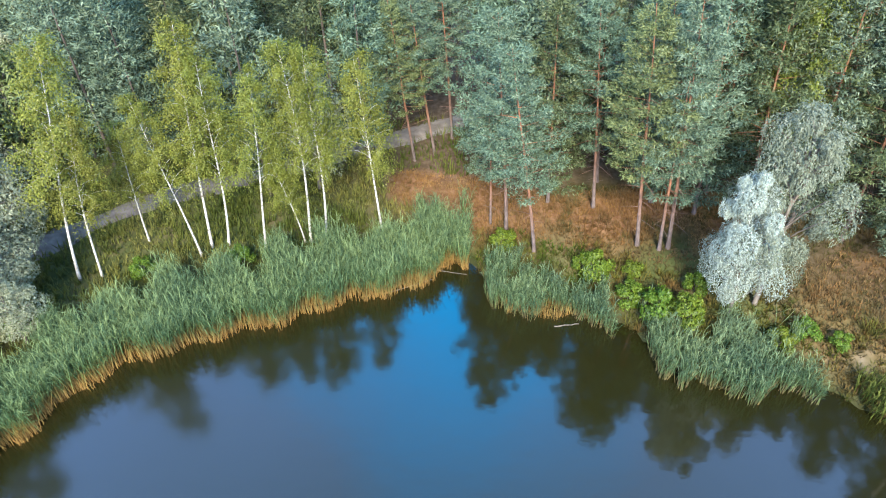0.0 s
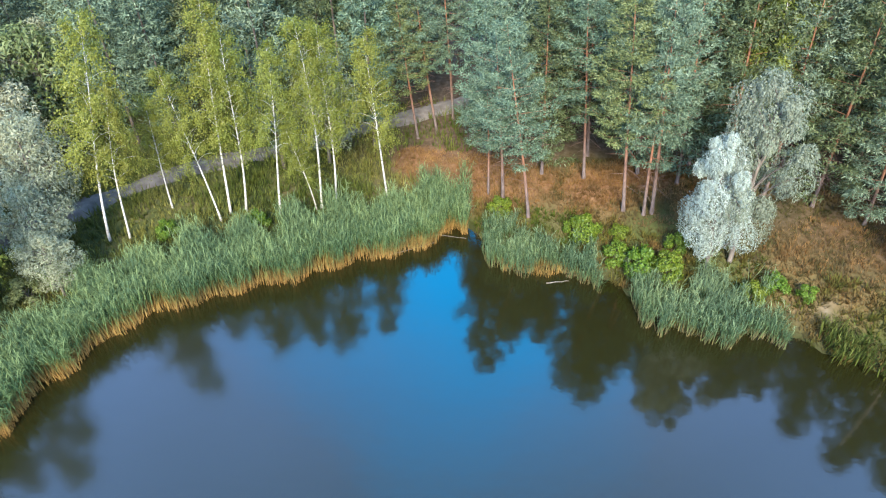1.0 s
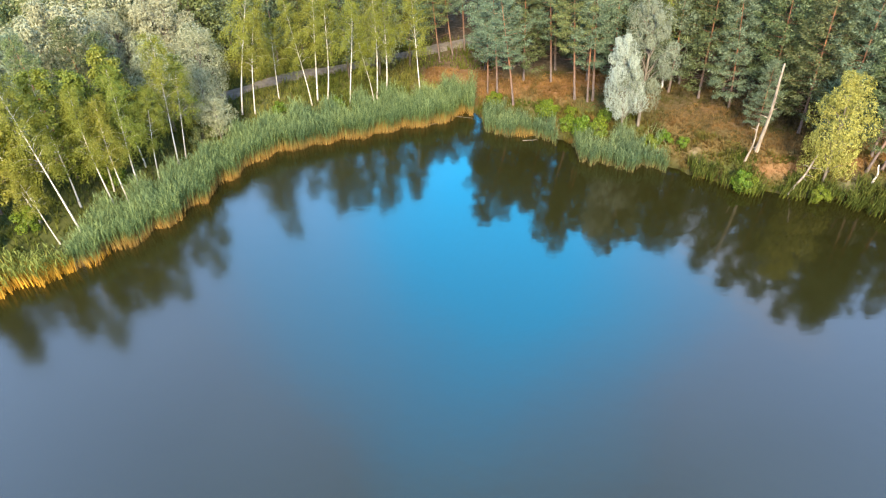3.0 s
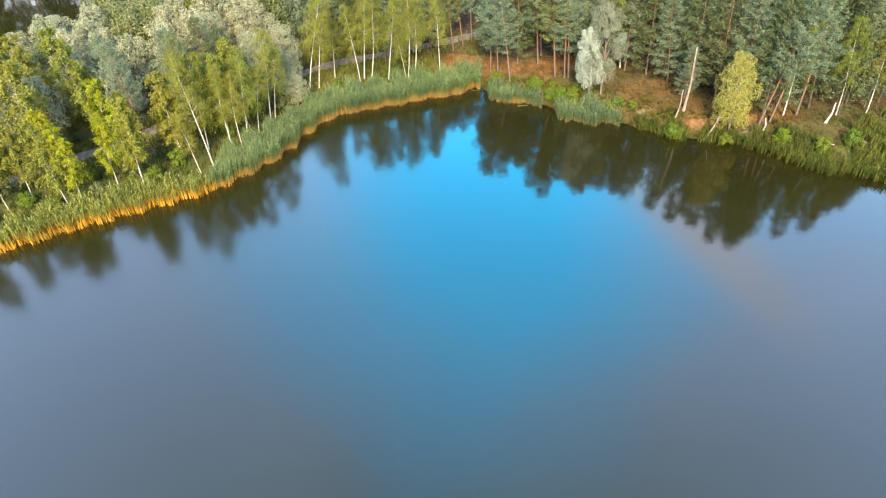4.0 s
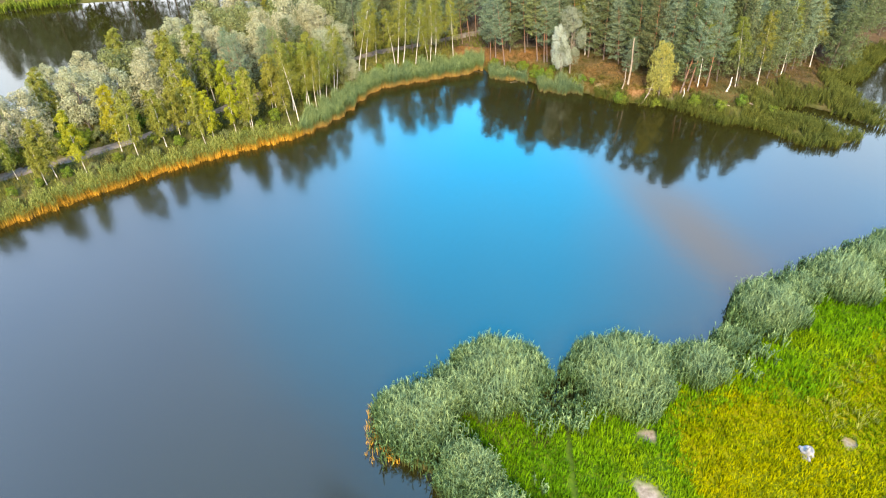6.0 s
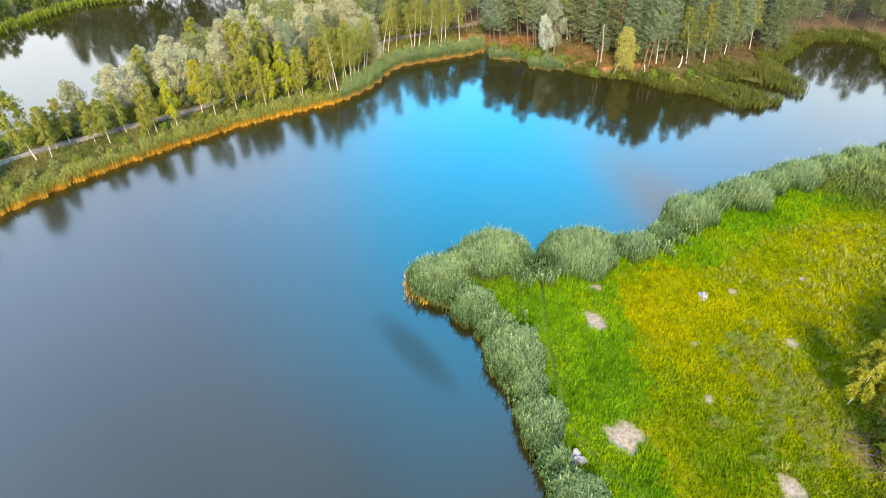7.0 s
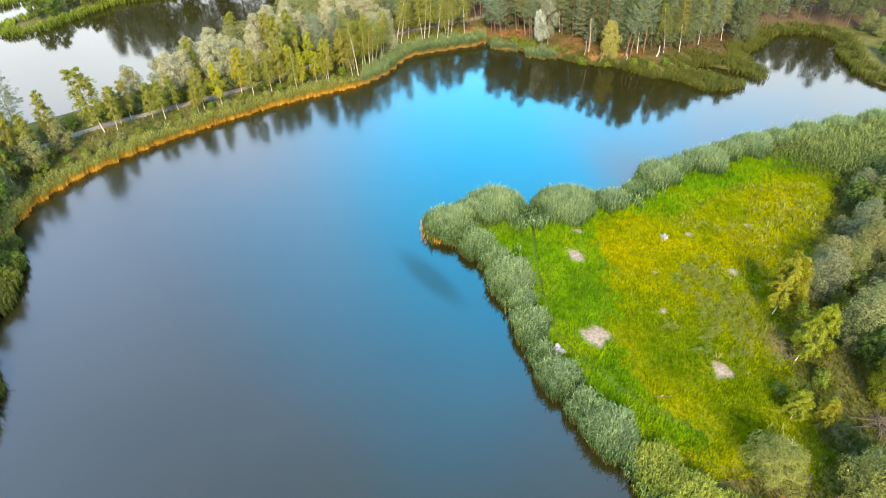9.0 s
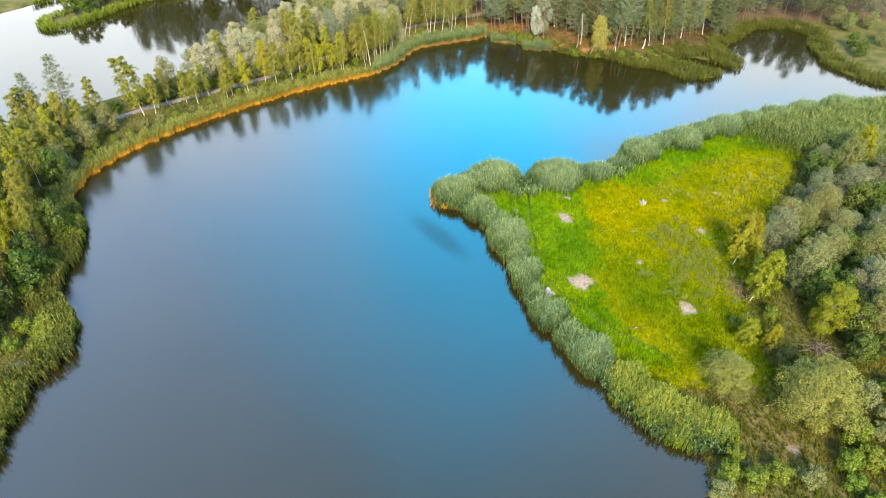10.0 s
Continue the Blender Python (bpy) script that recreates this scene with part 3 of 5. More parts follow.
def leaves(P, D, length, width, rng, N=None, jitter=0.6):
    """Pointed leaves at P along D; with N their faces turn mostly towards N."""
    n = len(P)
    if N is not None:
        N = unit(unit(N) + rng.normal(size=(n, 3)) * jitter)
        D = D - N * (D * N).sum(1, keepdims=True)
    D = unit(D)
    S = unit(np.cross(D, rng.normal(size=(n, 3)) if N is None else N))
    l = (length * rng.uniform(0.65, 1.3, n))[:, None]
    w = (width * rng.uniform(0.7, 1.3, n))[:, None]
    V = np.stack([P - S * w * 0.5, P + S * w * 0.5, P + D * l], 1).reshape(-1, 3)
    return V, np.arange(3 * n).reshape(n, 3)


class Tubes:
    """Tapered branches gathered into one mesh."""

    def __init__(self):
        self.V, self.F, self.n = [], [], 0

    def add(self, path, radii, sides=6):
        path = np.asarray(path, float)
        k = len(path)
        tang = unit(np.gradient(path, axis=0))
        ref = np.array([0.31, 0.95, 0.05])
        a = unit(np.cross(tang, ref))
        b = np.cross(tang, a)
        ang = np.arange(sides) * 2 * np.pi / sides
        ring = path[:, None] + np.asarray(radii)[:, None, None] * (a[:, None] * np.cos(ang)[None, :, None] + b[:, None] * np.sin(ang)[None, :, None])
        self.V.append(ring.reshape(-1, 3))
        i = np.arange(k - 1)[:, None] * sides + np.arange(sides)[None]
        j = np.arange(k - 1)[:, None] * sides + (np.arange(sides)[None] + 1) % sides
        self.F.append(np.stack([i, j, j + sides, i + sides], -1).reshape(-1, 4) + self.n)
        if self.n:      # grow out of the nearest older branch
            old = np.concatenate(self.V[:-1])
            near = int(np.argmin(((old - path[0]) ** 2).sum(1)))
            self.F.append(np.array([[self.n, self.n + 1, near, near + 1 if near + 1 < self.n else near - 1]]))
        self.n += k * sides
        return self

    def mesh(self, name, material):
        return fast_mesh(name, np.concatenate(self.V), np.concatenate(self.F), material, True)


def part(name, me, parent, label=""):
    ob = new(name, me)
    ob.parent = parent
    return tagged(ob, label) if label else ob


def tree_of(name, trunk_me, crown_me):
    root = new(name)
    root.empty_display_size = 0.5
    part("trunk", trunk_me, root)
    if crown_me:
        part("crown", crown_me, root)
    return root


# ---- trees ----
def bent(H, rng, bend=0.05, k=11):
    t = np.linspace(0, 1, k)
    az, ph = rng.uniform(0, 2 * np.pi), rng.uniform(0, 2 * np.pi)
    off = bend * H * (t ** 1.5 * rng.uniform(0.2, 0.9) + 0.22 * np.sin(t * 4.5 + ph) - 0.22 * np.sin(ph))
    return np.stack([off * np.cos(az), off * np.sin(az), t * H], 1), t


def at(path, t, u):
    return np.array([np.interp(u, t, path[:, i]) for i in range(3)])


def birch(seed, H=11.0, limbs=30, twigs=13, per=40, wide=0.80, start=0.42, leaf=0.058, mat=None):
    rng = np.random.default_rng(seed)
    path, t = bent(H, rng, 0.055, 33)
    tub = Tubes()
    r0 = 0.0064 * H
    tub.add(path, r0 * (1 - 0.9 * t) * (1 + 0.5 * np.exp(-t * 30)), 8)
    P, D, Q = [], [], []
    for i in range(limbs):
        u = start + (0.985 - start) * (i + rng.uniform(0, 0.9)) / limbs
        az = i * 2.4 + rng.uniform(-0.5, 0.5)
        q = (u - start) / (1 - start)
        Lb = wide * H * (0.05 + 0.17 * (1 - q) ** 0.8 * min(1, 0.45 + q * 2.5)) * rng.uniform(0.7, 1.25)
        o = at(path, t, u)
        out = np.array([math.cos(az), math.sin(az), 0])
        s = np.linspace(0, 1, 5)[:, None]
        lp = o + out * Lb * s + np.array([0, 0, 1]) * Lb * (1.25 * s - 0.75 * s ** 2)
        tub.add(lp, r0 * 0.20 * (1.05 - q * 0.6) * np.linspace(1, 0.2, 5), 4)
        for k in range(twigs):
            v = rng.uniform(0.4, 1.0)
            b = np.array([np.interp(v, s[:, 0], lp[:, c]) for c in range(3)])
            tw = rng.uniform(0.035, 0.12) * H * (0.55 + 0.6 * (1 - q))
            d = out * rng.uniform(-0.1, 0.7) + rng.normal(size=3) * 0.35 + np.array([0, 0, -0.55 + 0.9 * q * q])
            d = d / np.linalg.norm(d)
            m = rng.uniform(0.05, 1, per)[:, None]
            P.append(b + d * tw * m + np.array([0, 0, -0.35]) * tw * m ** 2 + rng.normal(size=(per, 3)) * 0.10)
            D.append(np.tile(d * 0.5, (per, 1)) + rng.normal(size=(per, 3)) * 0.6 + np.array([0, 0, -0.5]))
            Q.append(P[-1] - o + np.array([0, 0, 0.5]))
    V, F = leaves(np.concatenate(P), np.concatenate(D), leaf * 1.4, leaf * 1.1, rng, np.concatenate(Q))
    return tub.mesh("birch_trunk", M_BIRCH), fast_mesh("birch_crown", V, F, mat or M_BIRCH_LEAF)


def pine(seed, H=15.0, start=0.38, puffs=12, needles=26, wide=1.2, mat=None, gap=0.60, size=(0.19, 0.05), puff=0.34, boughs=True):
    """Scots pine: whorls of boughs whose twigs end in flat puffs of needles, with gaps between the tiers."""
    rng = np.random.default_rng(seed)
    path, t = bent(H, rng, 0.02, 41)
    tub = Tubes()
    r0 = 0.0082 * H
    tub.add(path, r0 * (1 - 0.88 * t) * (1 + 0.35 * np.exp(-t * 40)), 8)
    C, A = [], []
    z = start * H * rng.uniform(0.95, 1.05)
    turn = rng.uniform(0, 6.28)
    while z < H * 0.985:
        q = min(max((z / H - start) / (1 - start), 0), 1)
        reach = wide * H * (0.022 + 0.165 * (1 - q) ** 0.85 * min(1, 0.55 + 1.5 * q)) * rng.uniform(0.85, 1.12)
        arms = int(rng.integers(4, 7))
        turn += rng.uniform(0.4, 0.9)
        for k in range(arms):
            az = turn + k * 6.283 / arms + rng.uniform(-0.35, 0.35)
            Lb = reach * rng.uniform(0.6, 1.15)
            if q < 0.12 and rng.uniform() < 0.35:
                continue
            o = at(path, t, min(z / H + rng.uniform(-0.008, 0.008), 1))
            out = np.array([math.cos(az), math.sin(az), 0])
            side = np.array([-out[1], out[0], 0])
            rise = 0.02 + 0.80 * q ** 1.6 + rng.uniform(-0.12, 0.12)
            s = np.linspace(0, 1, 4)
            lp = o + out * Lb * s[:, None] + np.array([0, 0, 1]) * Lb * (rise * s + 0.22 * s ** 2 - 0.13 * np.sin(s * 3))[:, None]
            if boughs:
                tub.add(lp[[0, 2, 3]], r0 * 0.17 * (1.1 - q) * np.array([1, 0.5, 0.25]), 3)
            n = max(3, int(puffs * (0.35 + 0.65 * Lb / (0.17 * H))))
            for j in range(n):
                v = 1.0 if j == 0 else 0.28 + 0.72 * rng.uniform() ** 0.75
                c = np.array([np.interp(v, s, lp[:, i]) for i in range(3)])
                c = c + side * rng.uniform(-1, 1) * Lb * 0.42 * (1.15 - 0.75 * v) + np.array([0, 0, rng.uniform(-0.03, 0.07) * Lb])
                C.append(c)
                A.append(out * 0.8 + np.array([0, 0, 0.35 + 0.8 * q]))
        z += gap * rng.uniform(0.75, 1.25) * H / 15
    C.append(path[-1])
    A.append(np.array([0, 0, 1.0]))
    C, A = np.repeat(np.array(C), needles, 0), np.repeat(unit(np.array(A)), needles, 0)
    g = unit(rng.normal(size=C.shape) * np.array([1, 1, 0.8]) + np.array([0, 0, 0.3]))
    r = puff * rng.uniform(0.45, 1.0, len(C))[:, None] * np.repeat(rng.uniform(0.7, 1.3, len(C) // needles), needles)[:, None]
    P = C + g * np.array([1, 1, 0.55]) * r
    V, F = leaves(P, A * 0.7 + g * 0.7 + rng.normal(size=C.shape) * 0.25, *size, rng, g * 0.8 + np.array([0, 0, 0.7]), 0.45)
    # dry stubs below the crown
    for k in range(12 if boughs else 0):
        u = rng.uniform(0.13, start + 0.05)
        az = rng.uniform(0, 2 * np.pi)
        o = at(path, t, u)
        e = o + np.array([math.cos(az), math.sin(az), rng.uniform(-0.4, 0.05)]) * rng.uniform(0.5, 1.8)
        tub.add([o, (o + e) / 2 + np.array([0, 0, 0.05]), e], [0.022, 0.015, 0.006], 3)
    return tub.mesh("pine_trunk", M_PINE_BARK if boughs else M_DARK_BARK), fast_mesh("pine_crown", V, F, mat or M_PINE_LEAF)


def broadleaf(seed, H=9.0, W=3.0, n=5200, lumps=14, low=0.22, leaf=0.26, thin=0.42, mat=None, bark=None, droop=0.5, stems=1, puff=(0.22, 0.34), ragged=0.0):
    """A round-crowned tree or shrub: limbs that end in clumps of leaves, with gaps between."""
    rng = np.random.default_rng(seed)
    tub = Tubes()
    P, D, Q = [], [], []
    per = n // lumps
    for st in range(stems):
        a0 = rng.uniform(0, 6.28)
        lean = np.array([math.cos(a0), math.sin(a0), 0]) * (0.0 if stems == 1 else W * 0.35)
        k = np.linspace(0, 1, 6)[:, None]
        path = lean * k ** 1.3 + np.array([0, 0, 1]) * k * H * 0.8 + rng.normal(size=(6, 3)) * 0.05 * k
        tub.add(path, 0.016 * H * np.linspace(1, 0.25, 6) * (1.0 if stems == 1 else 0.6), 7)
    for i in range(lumps):
        q = (i + 0.5) / lumps
        zc = H * (low + (0.93 - low) * q)
        prof = math.sin(math.pi * min(max(0.16 + 0.80 * q, 0), 1)) ** 0.7
        az = i * 2.4 + rng.uniform(-0.4, 0.4)
        rad = W * 0.66 * prof * rng.uniform(0.6 - ragged, 1.0 + ragged)
        c = np.array([math.cos(az) * rad, math.sin(az) * rad, zc])
        R = np.array([1, 1, 0.95]) * W * rng.uniform(*puff) * (0.6 + 0.4 * prof)
        o = np.array([0, 0, max(zc - rad * 0.8 - 0.5, H * 0.12)])
        s = np.linspace(0, 1, 4)[:, None]
        tub.add(o + (c - o) * s + np.array([0, 0, 0.3]) * np.sin(s * 3.1), 0.0055 * H * np.linspace(1, 0.3, 4), 4)
        g = unit(rng.normal(size=(per, 3)))
        rr = rng.uniform(0.55, 1.0, per)[:, None] ** 0.4 * (1 + 0.22 * np.sin(g[:, :1] * 5 + i) * np.cos(g[:, 1:2] * 6 + 2 * i))
        p = c + g * R * rr
        P.append(p)
        D.append(g * 0.5 + rng.normal(size=(per, 3)) * 0.6 + np.array([0, 0, -droop]))
        Q.append(g + 0.5 * unit(c - np.array([0, 0, H * 0.5])) + np.array([0, 0, 0.25]))
    V, F = leaves(np.concatenate(P), np.concatenate(D), leaf, leaf * thin, rng, np.concatenate(Q), 0.5)
    V[:, 2] = np.maximum(V[:, 2], 0.03)
    return tub.mesh("trunk", bark or M_GREY_BARK), fast_mesh("crown", V, F, mat or M_WILLOW)


PLACED = []


def plant(kind, x, y, height, base_h, rng, lean=(0, 0), label="", category="tree", group="", wide=1.0):
    """A copy of a tree kind, rooted in the ground, scaled to its height."""
    z = float(land(np.array([x]), np.array([y]))[0]) - 0.05
    s = height / base_h
    w = s ** 0.75 * wide
    m = pose(x, y, z, math.degrees(-lean[1]), math.degrees(lean[0]), 0) @ pose(0, 0, 0, 0, 0, rng.uniform(0, 360))
    ob = copy_thing(kind, m)
    ob.scale = (w, w, s)
    PLACED.append((x, y))
    return tagged(ob, label, category, group)

# ---- setting ----
def build_ground():
    step = 1.4      # finer over the meadow
    xs = np.concatenate([np.arange(-172, -6, step), np.arange(-6, 46, 0.55), np.arange(46, 152, step)])
    ys = np.concatenate([np.arange(-172, -90, step), np.arange(-90, -26, 0.55), np.arange(-26, 128, step)])
    gx, gy = np.meshgrid(xs, ys)
    X, Y = gx.ravel(), gy.ravel()
    s = shore(X, Y)
    Z = land(X, Y, s)
    nx, ny = len(xs), len(ys)
    i = (np.arange(ny - 1)[:, None] * nx + np.arange(nx - 1)[None]).ravel()
    F = np.stack([i, i + 1, i + nx + 1, i + nx], 1)
    V = np.stack([X, Y, Z], 1)
    # the sheet goes on to the horizon
    edge = np.concatenate([np.arange(nx), np.arange(1, ny) * nx + nx - 1, (ny - 1) * nx + np.arange(nx - 2, -1, -1), np.arange(ny - 2, 0, -1) * nx])
    n0, rings, fr = len(V), [], []
    prev = edge
    for far in (1.5, 3.0, 8.0, 22.0):
        E = V[edge] * np.array([far, far, 0]) + np.array([0, 0, 0.6])
        idx = np.arange(len(edge)) + n0 + sum(len(r) for r in rings)
        rings.append(E)
        fr.append(np.stack([prev, idx, np.roll(idx, -1), np.roll(prev, -1)], 1))
        prev = idx
    V2 = np.concatenate([V] + rings)
    me = fast_mesh("ground", V2, np.concatenate([F] + fr), M_GROUND, True)
    zz = zones(X, Y, s)
    for name, val in zz.items():
        a = me.attributes.new(name, "FLOAT", "POINT")
        a.data.foreach_set("value", np.concatenate([val, np.zeros(len(V2) - len(V))]).astype(np.float32))
    return tagged(new("ground", me), "grassy pond banks with bare sand, dry grass and needle litter", "ground", kind="structure")


build_ground()

me = fast_mesh("water", [(-172, -172, 0), (150, -172, 0), (150, 126, 0), (-172, 126, 0)], [(0, 1, 2, 3)], M_WATER)
tagged(new("water", me), "calm dark green pond water mirroring the sky and trees", "water", kind="structure")


def build_road():
    t = unit(np.gradient(PATH, axis=0))
    nrm = np.stack([-t[:, 1], t[:, 0]], 1)
    V, F = [], []
    cross = np.linspace(-1, 1, 7)
    for i, (p, n) in enumerate(zip(PATH, nrm)):
        w = 1.1 + 0.18 * math.sin(i * 1.3) + 0.1 * math.sin(i * 3.1)
        for c in cross:
            x, y = p + n * c * w
            rut = -0.035 * math.exp(-((abs(c) - 0.55) / 0.18) ** 2)
            V.append((x, y, rut + 0.05 - 0.06 * abs(c) ** 4))
    V = np.array(V)
    V[:, 2] += land(V[:, 0], V[:, 1])
    for i in range(len(PATH) - 1):
        for j in range(6):
            a = i * 7 + j
            F.append((a, a + 1, a + 8, a + 7))
    tagged(new("road", fast_mesh("road", V, F, M_ROAD, True)), "narrow pale gravel track with two worn ruts", "road", kind="structure")


build_road()


# ---- reeds, sedge and grass ----
def blades(X, Y, Z, H, rng, width, leaves_per, spread, material, name, lean=0.12):
    """Upright stems, each with a few arching blades."""
    n = len(X)
    B = np.stack([X, Y, Z], 1)
    az = rng.uniform(0, 2 * np.pi, n)
    tilt = rng.normal(size=(n, 2)) * lean
    top = B + np.stack([tilt[:, 0] * H, tilt[:, 1] * H, H], 1)
    Vs = []
    side = np.stack([np.cos(az), np.sin(az), 0 * az], 1) * width * 0.5
    mid = B + (top - B) * 0.55 + rng.normal(size=(n, 3)) * 0.02
    Vs.append(np.stack([B - side * 0.7, B + side * 0.7, mid + side, mid - side], 1))
    Vs.append(np.stack([mid - side, mid + side, top + side * 0.15, top - side * 0.15], 1))
    for k in range(leaves_per):
        f = rng.uniform(0.40, 0.95, n)[:, None]
        o = B + (top - B) * f
        a = rng.uniform(0, 2 * np.pi, n)
        d = np.stack([np.cos(a), np.sin(a), 0 * a], 1)
        s = np.stack([-np.sin(a), np.cos(a), 0 * a], 1) * width * 0.8
        L = (H * spread * rng.uniform(0.6, 1.2, n))[:, None]
        up = np.array([0, 0, 1])
        m1 = o + d * L * 0.30 + up * L * 0.55
        e = o + d * L * 0.75 + up * L * rng.uniform(0.15, 0.95, n)[:, None]
        Vs.append(np.stack([o, m1 + s * 0.5, e, m1 - s * 0.5], 1))
    V = np.stack(Vs, 1).reshape(-1, 3)
    return new(name, fast_mesh(name, V, np.arange(len(V)).reshape(-1, 4), material))


def scatter(rng, box, density):
    x0, x1, y0, y1 = box
    n = int((x1 - x0) * (y1 - y0) * density)
    return rng.uniform(x0, x1, n), rng.uniform(y0, y1, n)


# rounded stands of reed round the point: x, y, radius
DOMES = [(-7.2, -37.2, 3.7), (0.2, -32.6, 4.6), (-3.0, -42.6, 2.7), (-4.2, -34.6, 2.6), (1.2, -49.8, 3.6), (-0.8, -46.0, 2.0), (2.9, -58.5, 2.9), (2.4, -54.2, 2.0), (5.4, -66.6, 2.9), (4.0, -62.4, 1.6), (8.0, -70.8, 2.2),
         (10.1, -74.2, 3.3), (11.3, -32.4, 5.0), (18.6, -31.4, 2.7), (22.6, -28.4, 1.8), (27.4, -24.2, 3.7), (31.6, -21.4, 2.3), (37.0, -19.8, 3.7), (42.0, -16.4, 2.6), (46.8, -14.6, 3.6), (52.6, -12.0, 2.9), (58.6, -9.8, 3.4),
         (65.6, -7.4, 3.5), (73.6, -5.2, 3.6)]
DOMES_LIME = [(14.1, -77.7, 2.7), (16.6, -81.4, 3.2), (13.0, -79.8, 1.7), (20.1, -83.0, 2.3), (22.8, -84.8, 2.6), (18.6, -86.0, 1.8)]


def reed_domes(seed, domes, height, density, material, label, width=0.07):
    """Reeds that stand tallest in the middle of each stand and bow out round its rim."""
    rng = np.random.default_rng(seed)
    A = []
    for k, (cx, cy, r) in enumerate(domes):
        n = int(math.pi * r * r * density)
        a, q = rng.uniform(0, 2 * np.pi, n), np.sqrt(rng.uniform(0, 1, n))
        rim = r * (1 + 0.10 * np.sin(a * 3 + k) + 0.07 * np.sin(a * 7 + 2 * k))
        x, y = cx + np.cos(a) * q * rim, cy + np.sin(a) * q * rim
        lobes = 1 + 0.08 * np.sin(x * 2.1 + k) * np.sin(y * 1.8 + 2 * k) + 0.17 * np.sin(x * 4.6 + 1.5 * np.sin(y * 2.7)) * np.sin(y * 4.3 + 1.5 * np.sin(x * 2.9))
        h = height * min(1.0, 0.62 + r * 0.1) * (0.34 + 0.66 * np.sqrt(1 - q ** 2.4)) * lobes * rng.uniform(0.72, 1.06, n)
        A.append(np.stack([x, y, h], 1))
    X, Y, H = np.concatenate(A).T
    s = shore(X, Y)
    ok = s > -0.6
    X, Y, H, s = X[ok], Y[ok], H[ok], s[ok]
    ob = blades(X, Y, np.maximum(land(X, Y, s), -0.4), H, rng, width, 3, 0.24, material, "reed_fringe")
    return tagged(ob, label, "reeds", kind="stuff")


def reed_belt(name, seed, box, density, depth, height, label, keep=None, material=None, per=3, width=0.07, wet=0.3, category="reeds", spread=0.28, shape=None):
    """Reeds from a little way out in the water to `depth` metres inland."""
    rng = np.random.default_rng(seed)
    X, Y = scatter(rng, box, density)
    s = shore(X, Y)
    edge = 0.5 * waves(X * 2.2, Y * 2.2) + 0.35 * np.sin(X * 1.9 + Y * 1.1) + 0.25 * np.sin(X * 5.1 - Y * 3.7)
    ok = (s > -wet + edge * 0.75) & (s < depth + edge * 2)
    if keep is not None:
        ok &= keep(X, Y, s)
    X, Y, s = X[ok], Y[ok], s[ok]
    H = height * rng.uniform(0.72, 1.12, len(X)) * (1 + 0.10 * waves(X * 1.7 + 5, Y * 1.7) + 0.12 * np.sin(X * 4.3 + 1.7 * np.sin(Y * 3.1)) * np.sin(Y * 4.7 + 1.3 * np.sin(X * 2.9)))
    if shape is not None:
        H *= shape(X, Y)
    ob = blades(X, Y, np.maximum(land(X, Y, s), -0.5), H + 0.2, rng, width, per, spread, material or M_REED, name)
    return tagged(ob, label, category, kind="stuff")


def field_edge(x):
    """Where the reeds behind the point thin out into meadow."""
    return np.interp(x, (36, 42, 46, 50, 55, 60, 66, 80, 100), (-11, -12.5, -14, -16.5, -20.5, -24, -27, -31, -36))


def chance(x, y):
    """A number between 0 and 1 scattered over the plan."""
    return (np.sin(x * 12.9898 + y * 78.233) * 43758.5453) % 1.0


reed_belt("reed_belt", 11, (-26, 3.5, 12, 39), 130, 3.0, 1.8, "grey-green common reed with orange dry bases along the pond edge", lambda x, y, s: (x < 1.5) & (y > 12) & (x > -30), M_REED_NEAR, width=0.034, per=4, spread=0.27)
reed_belt("reed_belt", 12, (-80, -22, -42, 16), 46, 2.3, 1.5, "grey-green common reed with orange dry bases along the pond edge",
          lambda x, y, s: (y > -x * 0.75 - 106) & (y < 12.4) & (seg_dist(x, y, POND, True) < 6) & (x > -79), width=0.075)
reed_belt("reed_clump", 13, (2, 10, 29, 37), 90, 1.9, 1.3, "clump of blue-green reeds standing at the waterside", lambda x, y, s: (x > 2.4) & (x < 8.6) & (y < 34.5), M_REED_BLUE, width=0.034, per=4, spread=0.27)
reed_belt("reed_clump", 14, (9, 20, 23, 31), 90, 2.1, 1.35, "clump of blue-green reeds standing at the waterside", lambda x, y, s: (x > 10.2) & (x < 17.2), M_REED_BLUE, width=0.034, per=4, spread=0.27)
reed_belt("sedge_bank", 15, (17, 46, 8, 29), 40, 2.6, 1.0, "low olive sedge and reeds on the marshy bank", lambda x, y, s: (x > 19) & ((x > 31) | (np.hypot(x - 19.4, y - 24.6) < 1.5) | (np.hypot(x - 22.4, y - 22.6) < 1.7) | (np.hypot(x - 27.4, y - 21.2) < 2.4) | (np.hypot(x - 30.4, y - 20.6) < 1.5)), M_SEDGE, width=0.055)
reed_belt("sedge_bank", 16, (40, 100, 6, 48), 26, 4.2, 1.2, "broad olive-green marsh sedge bed at the cove", lambda x, y, s: (y > 4) & (x > 37) & (np.sin(x * 0.8) + np.sin(y * 1.1 + x * 0.5) > -1.1), M_SEDGE, width=0.085)
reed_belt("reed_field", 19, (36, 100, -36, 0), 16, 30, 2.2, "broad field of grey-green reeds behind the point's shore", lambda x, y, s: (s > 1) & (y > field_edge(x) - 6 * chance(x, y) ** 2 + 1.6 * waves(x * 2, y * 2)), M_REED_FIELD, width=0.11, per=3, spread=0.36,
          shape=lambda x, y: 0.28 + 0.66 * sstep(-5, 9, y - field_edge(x)))
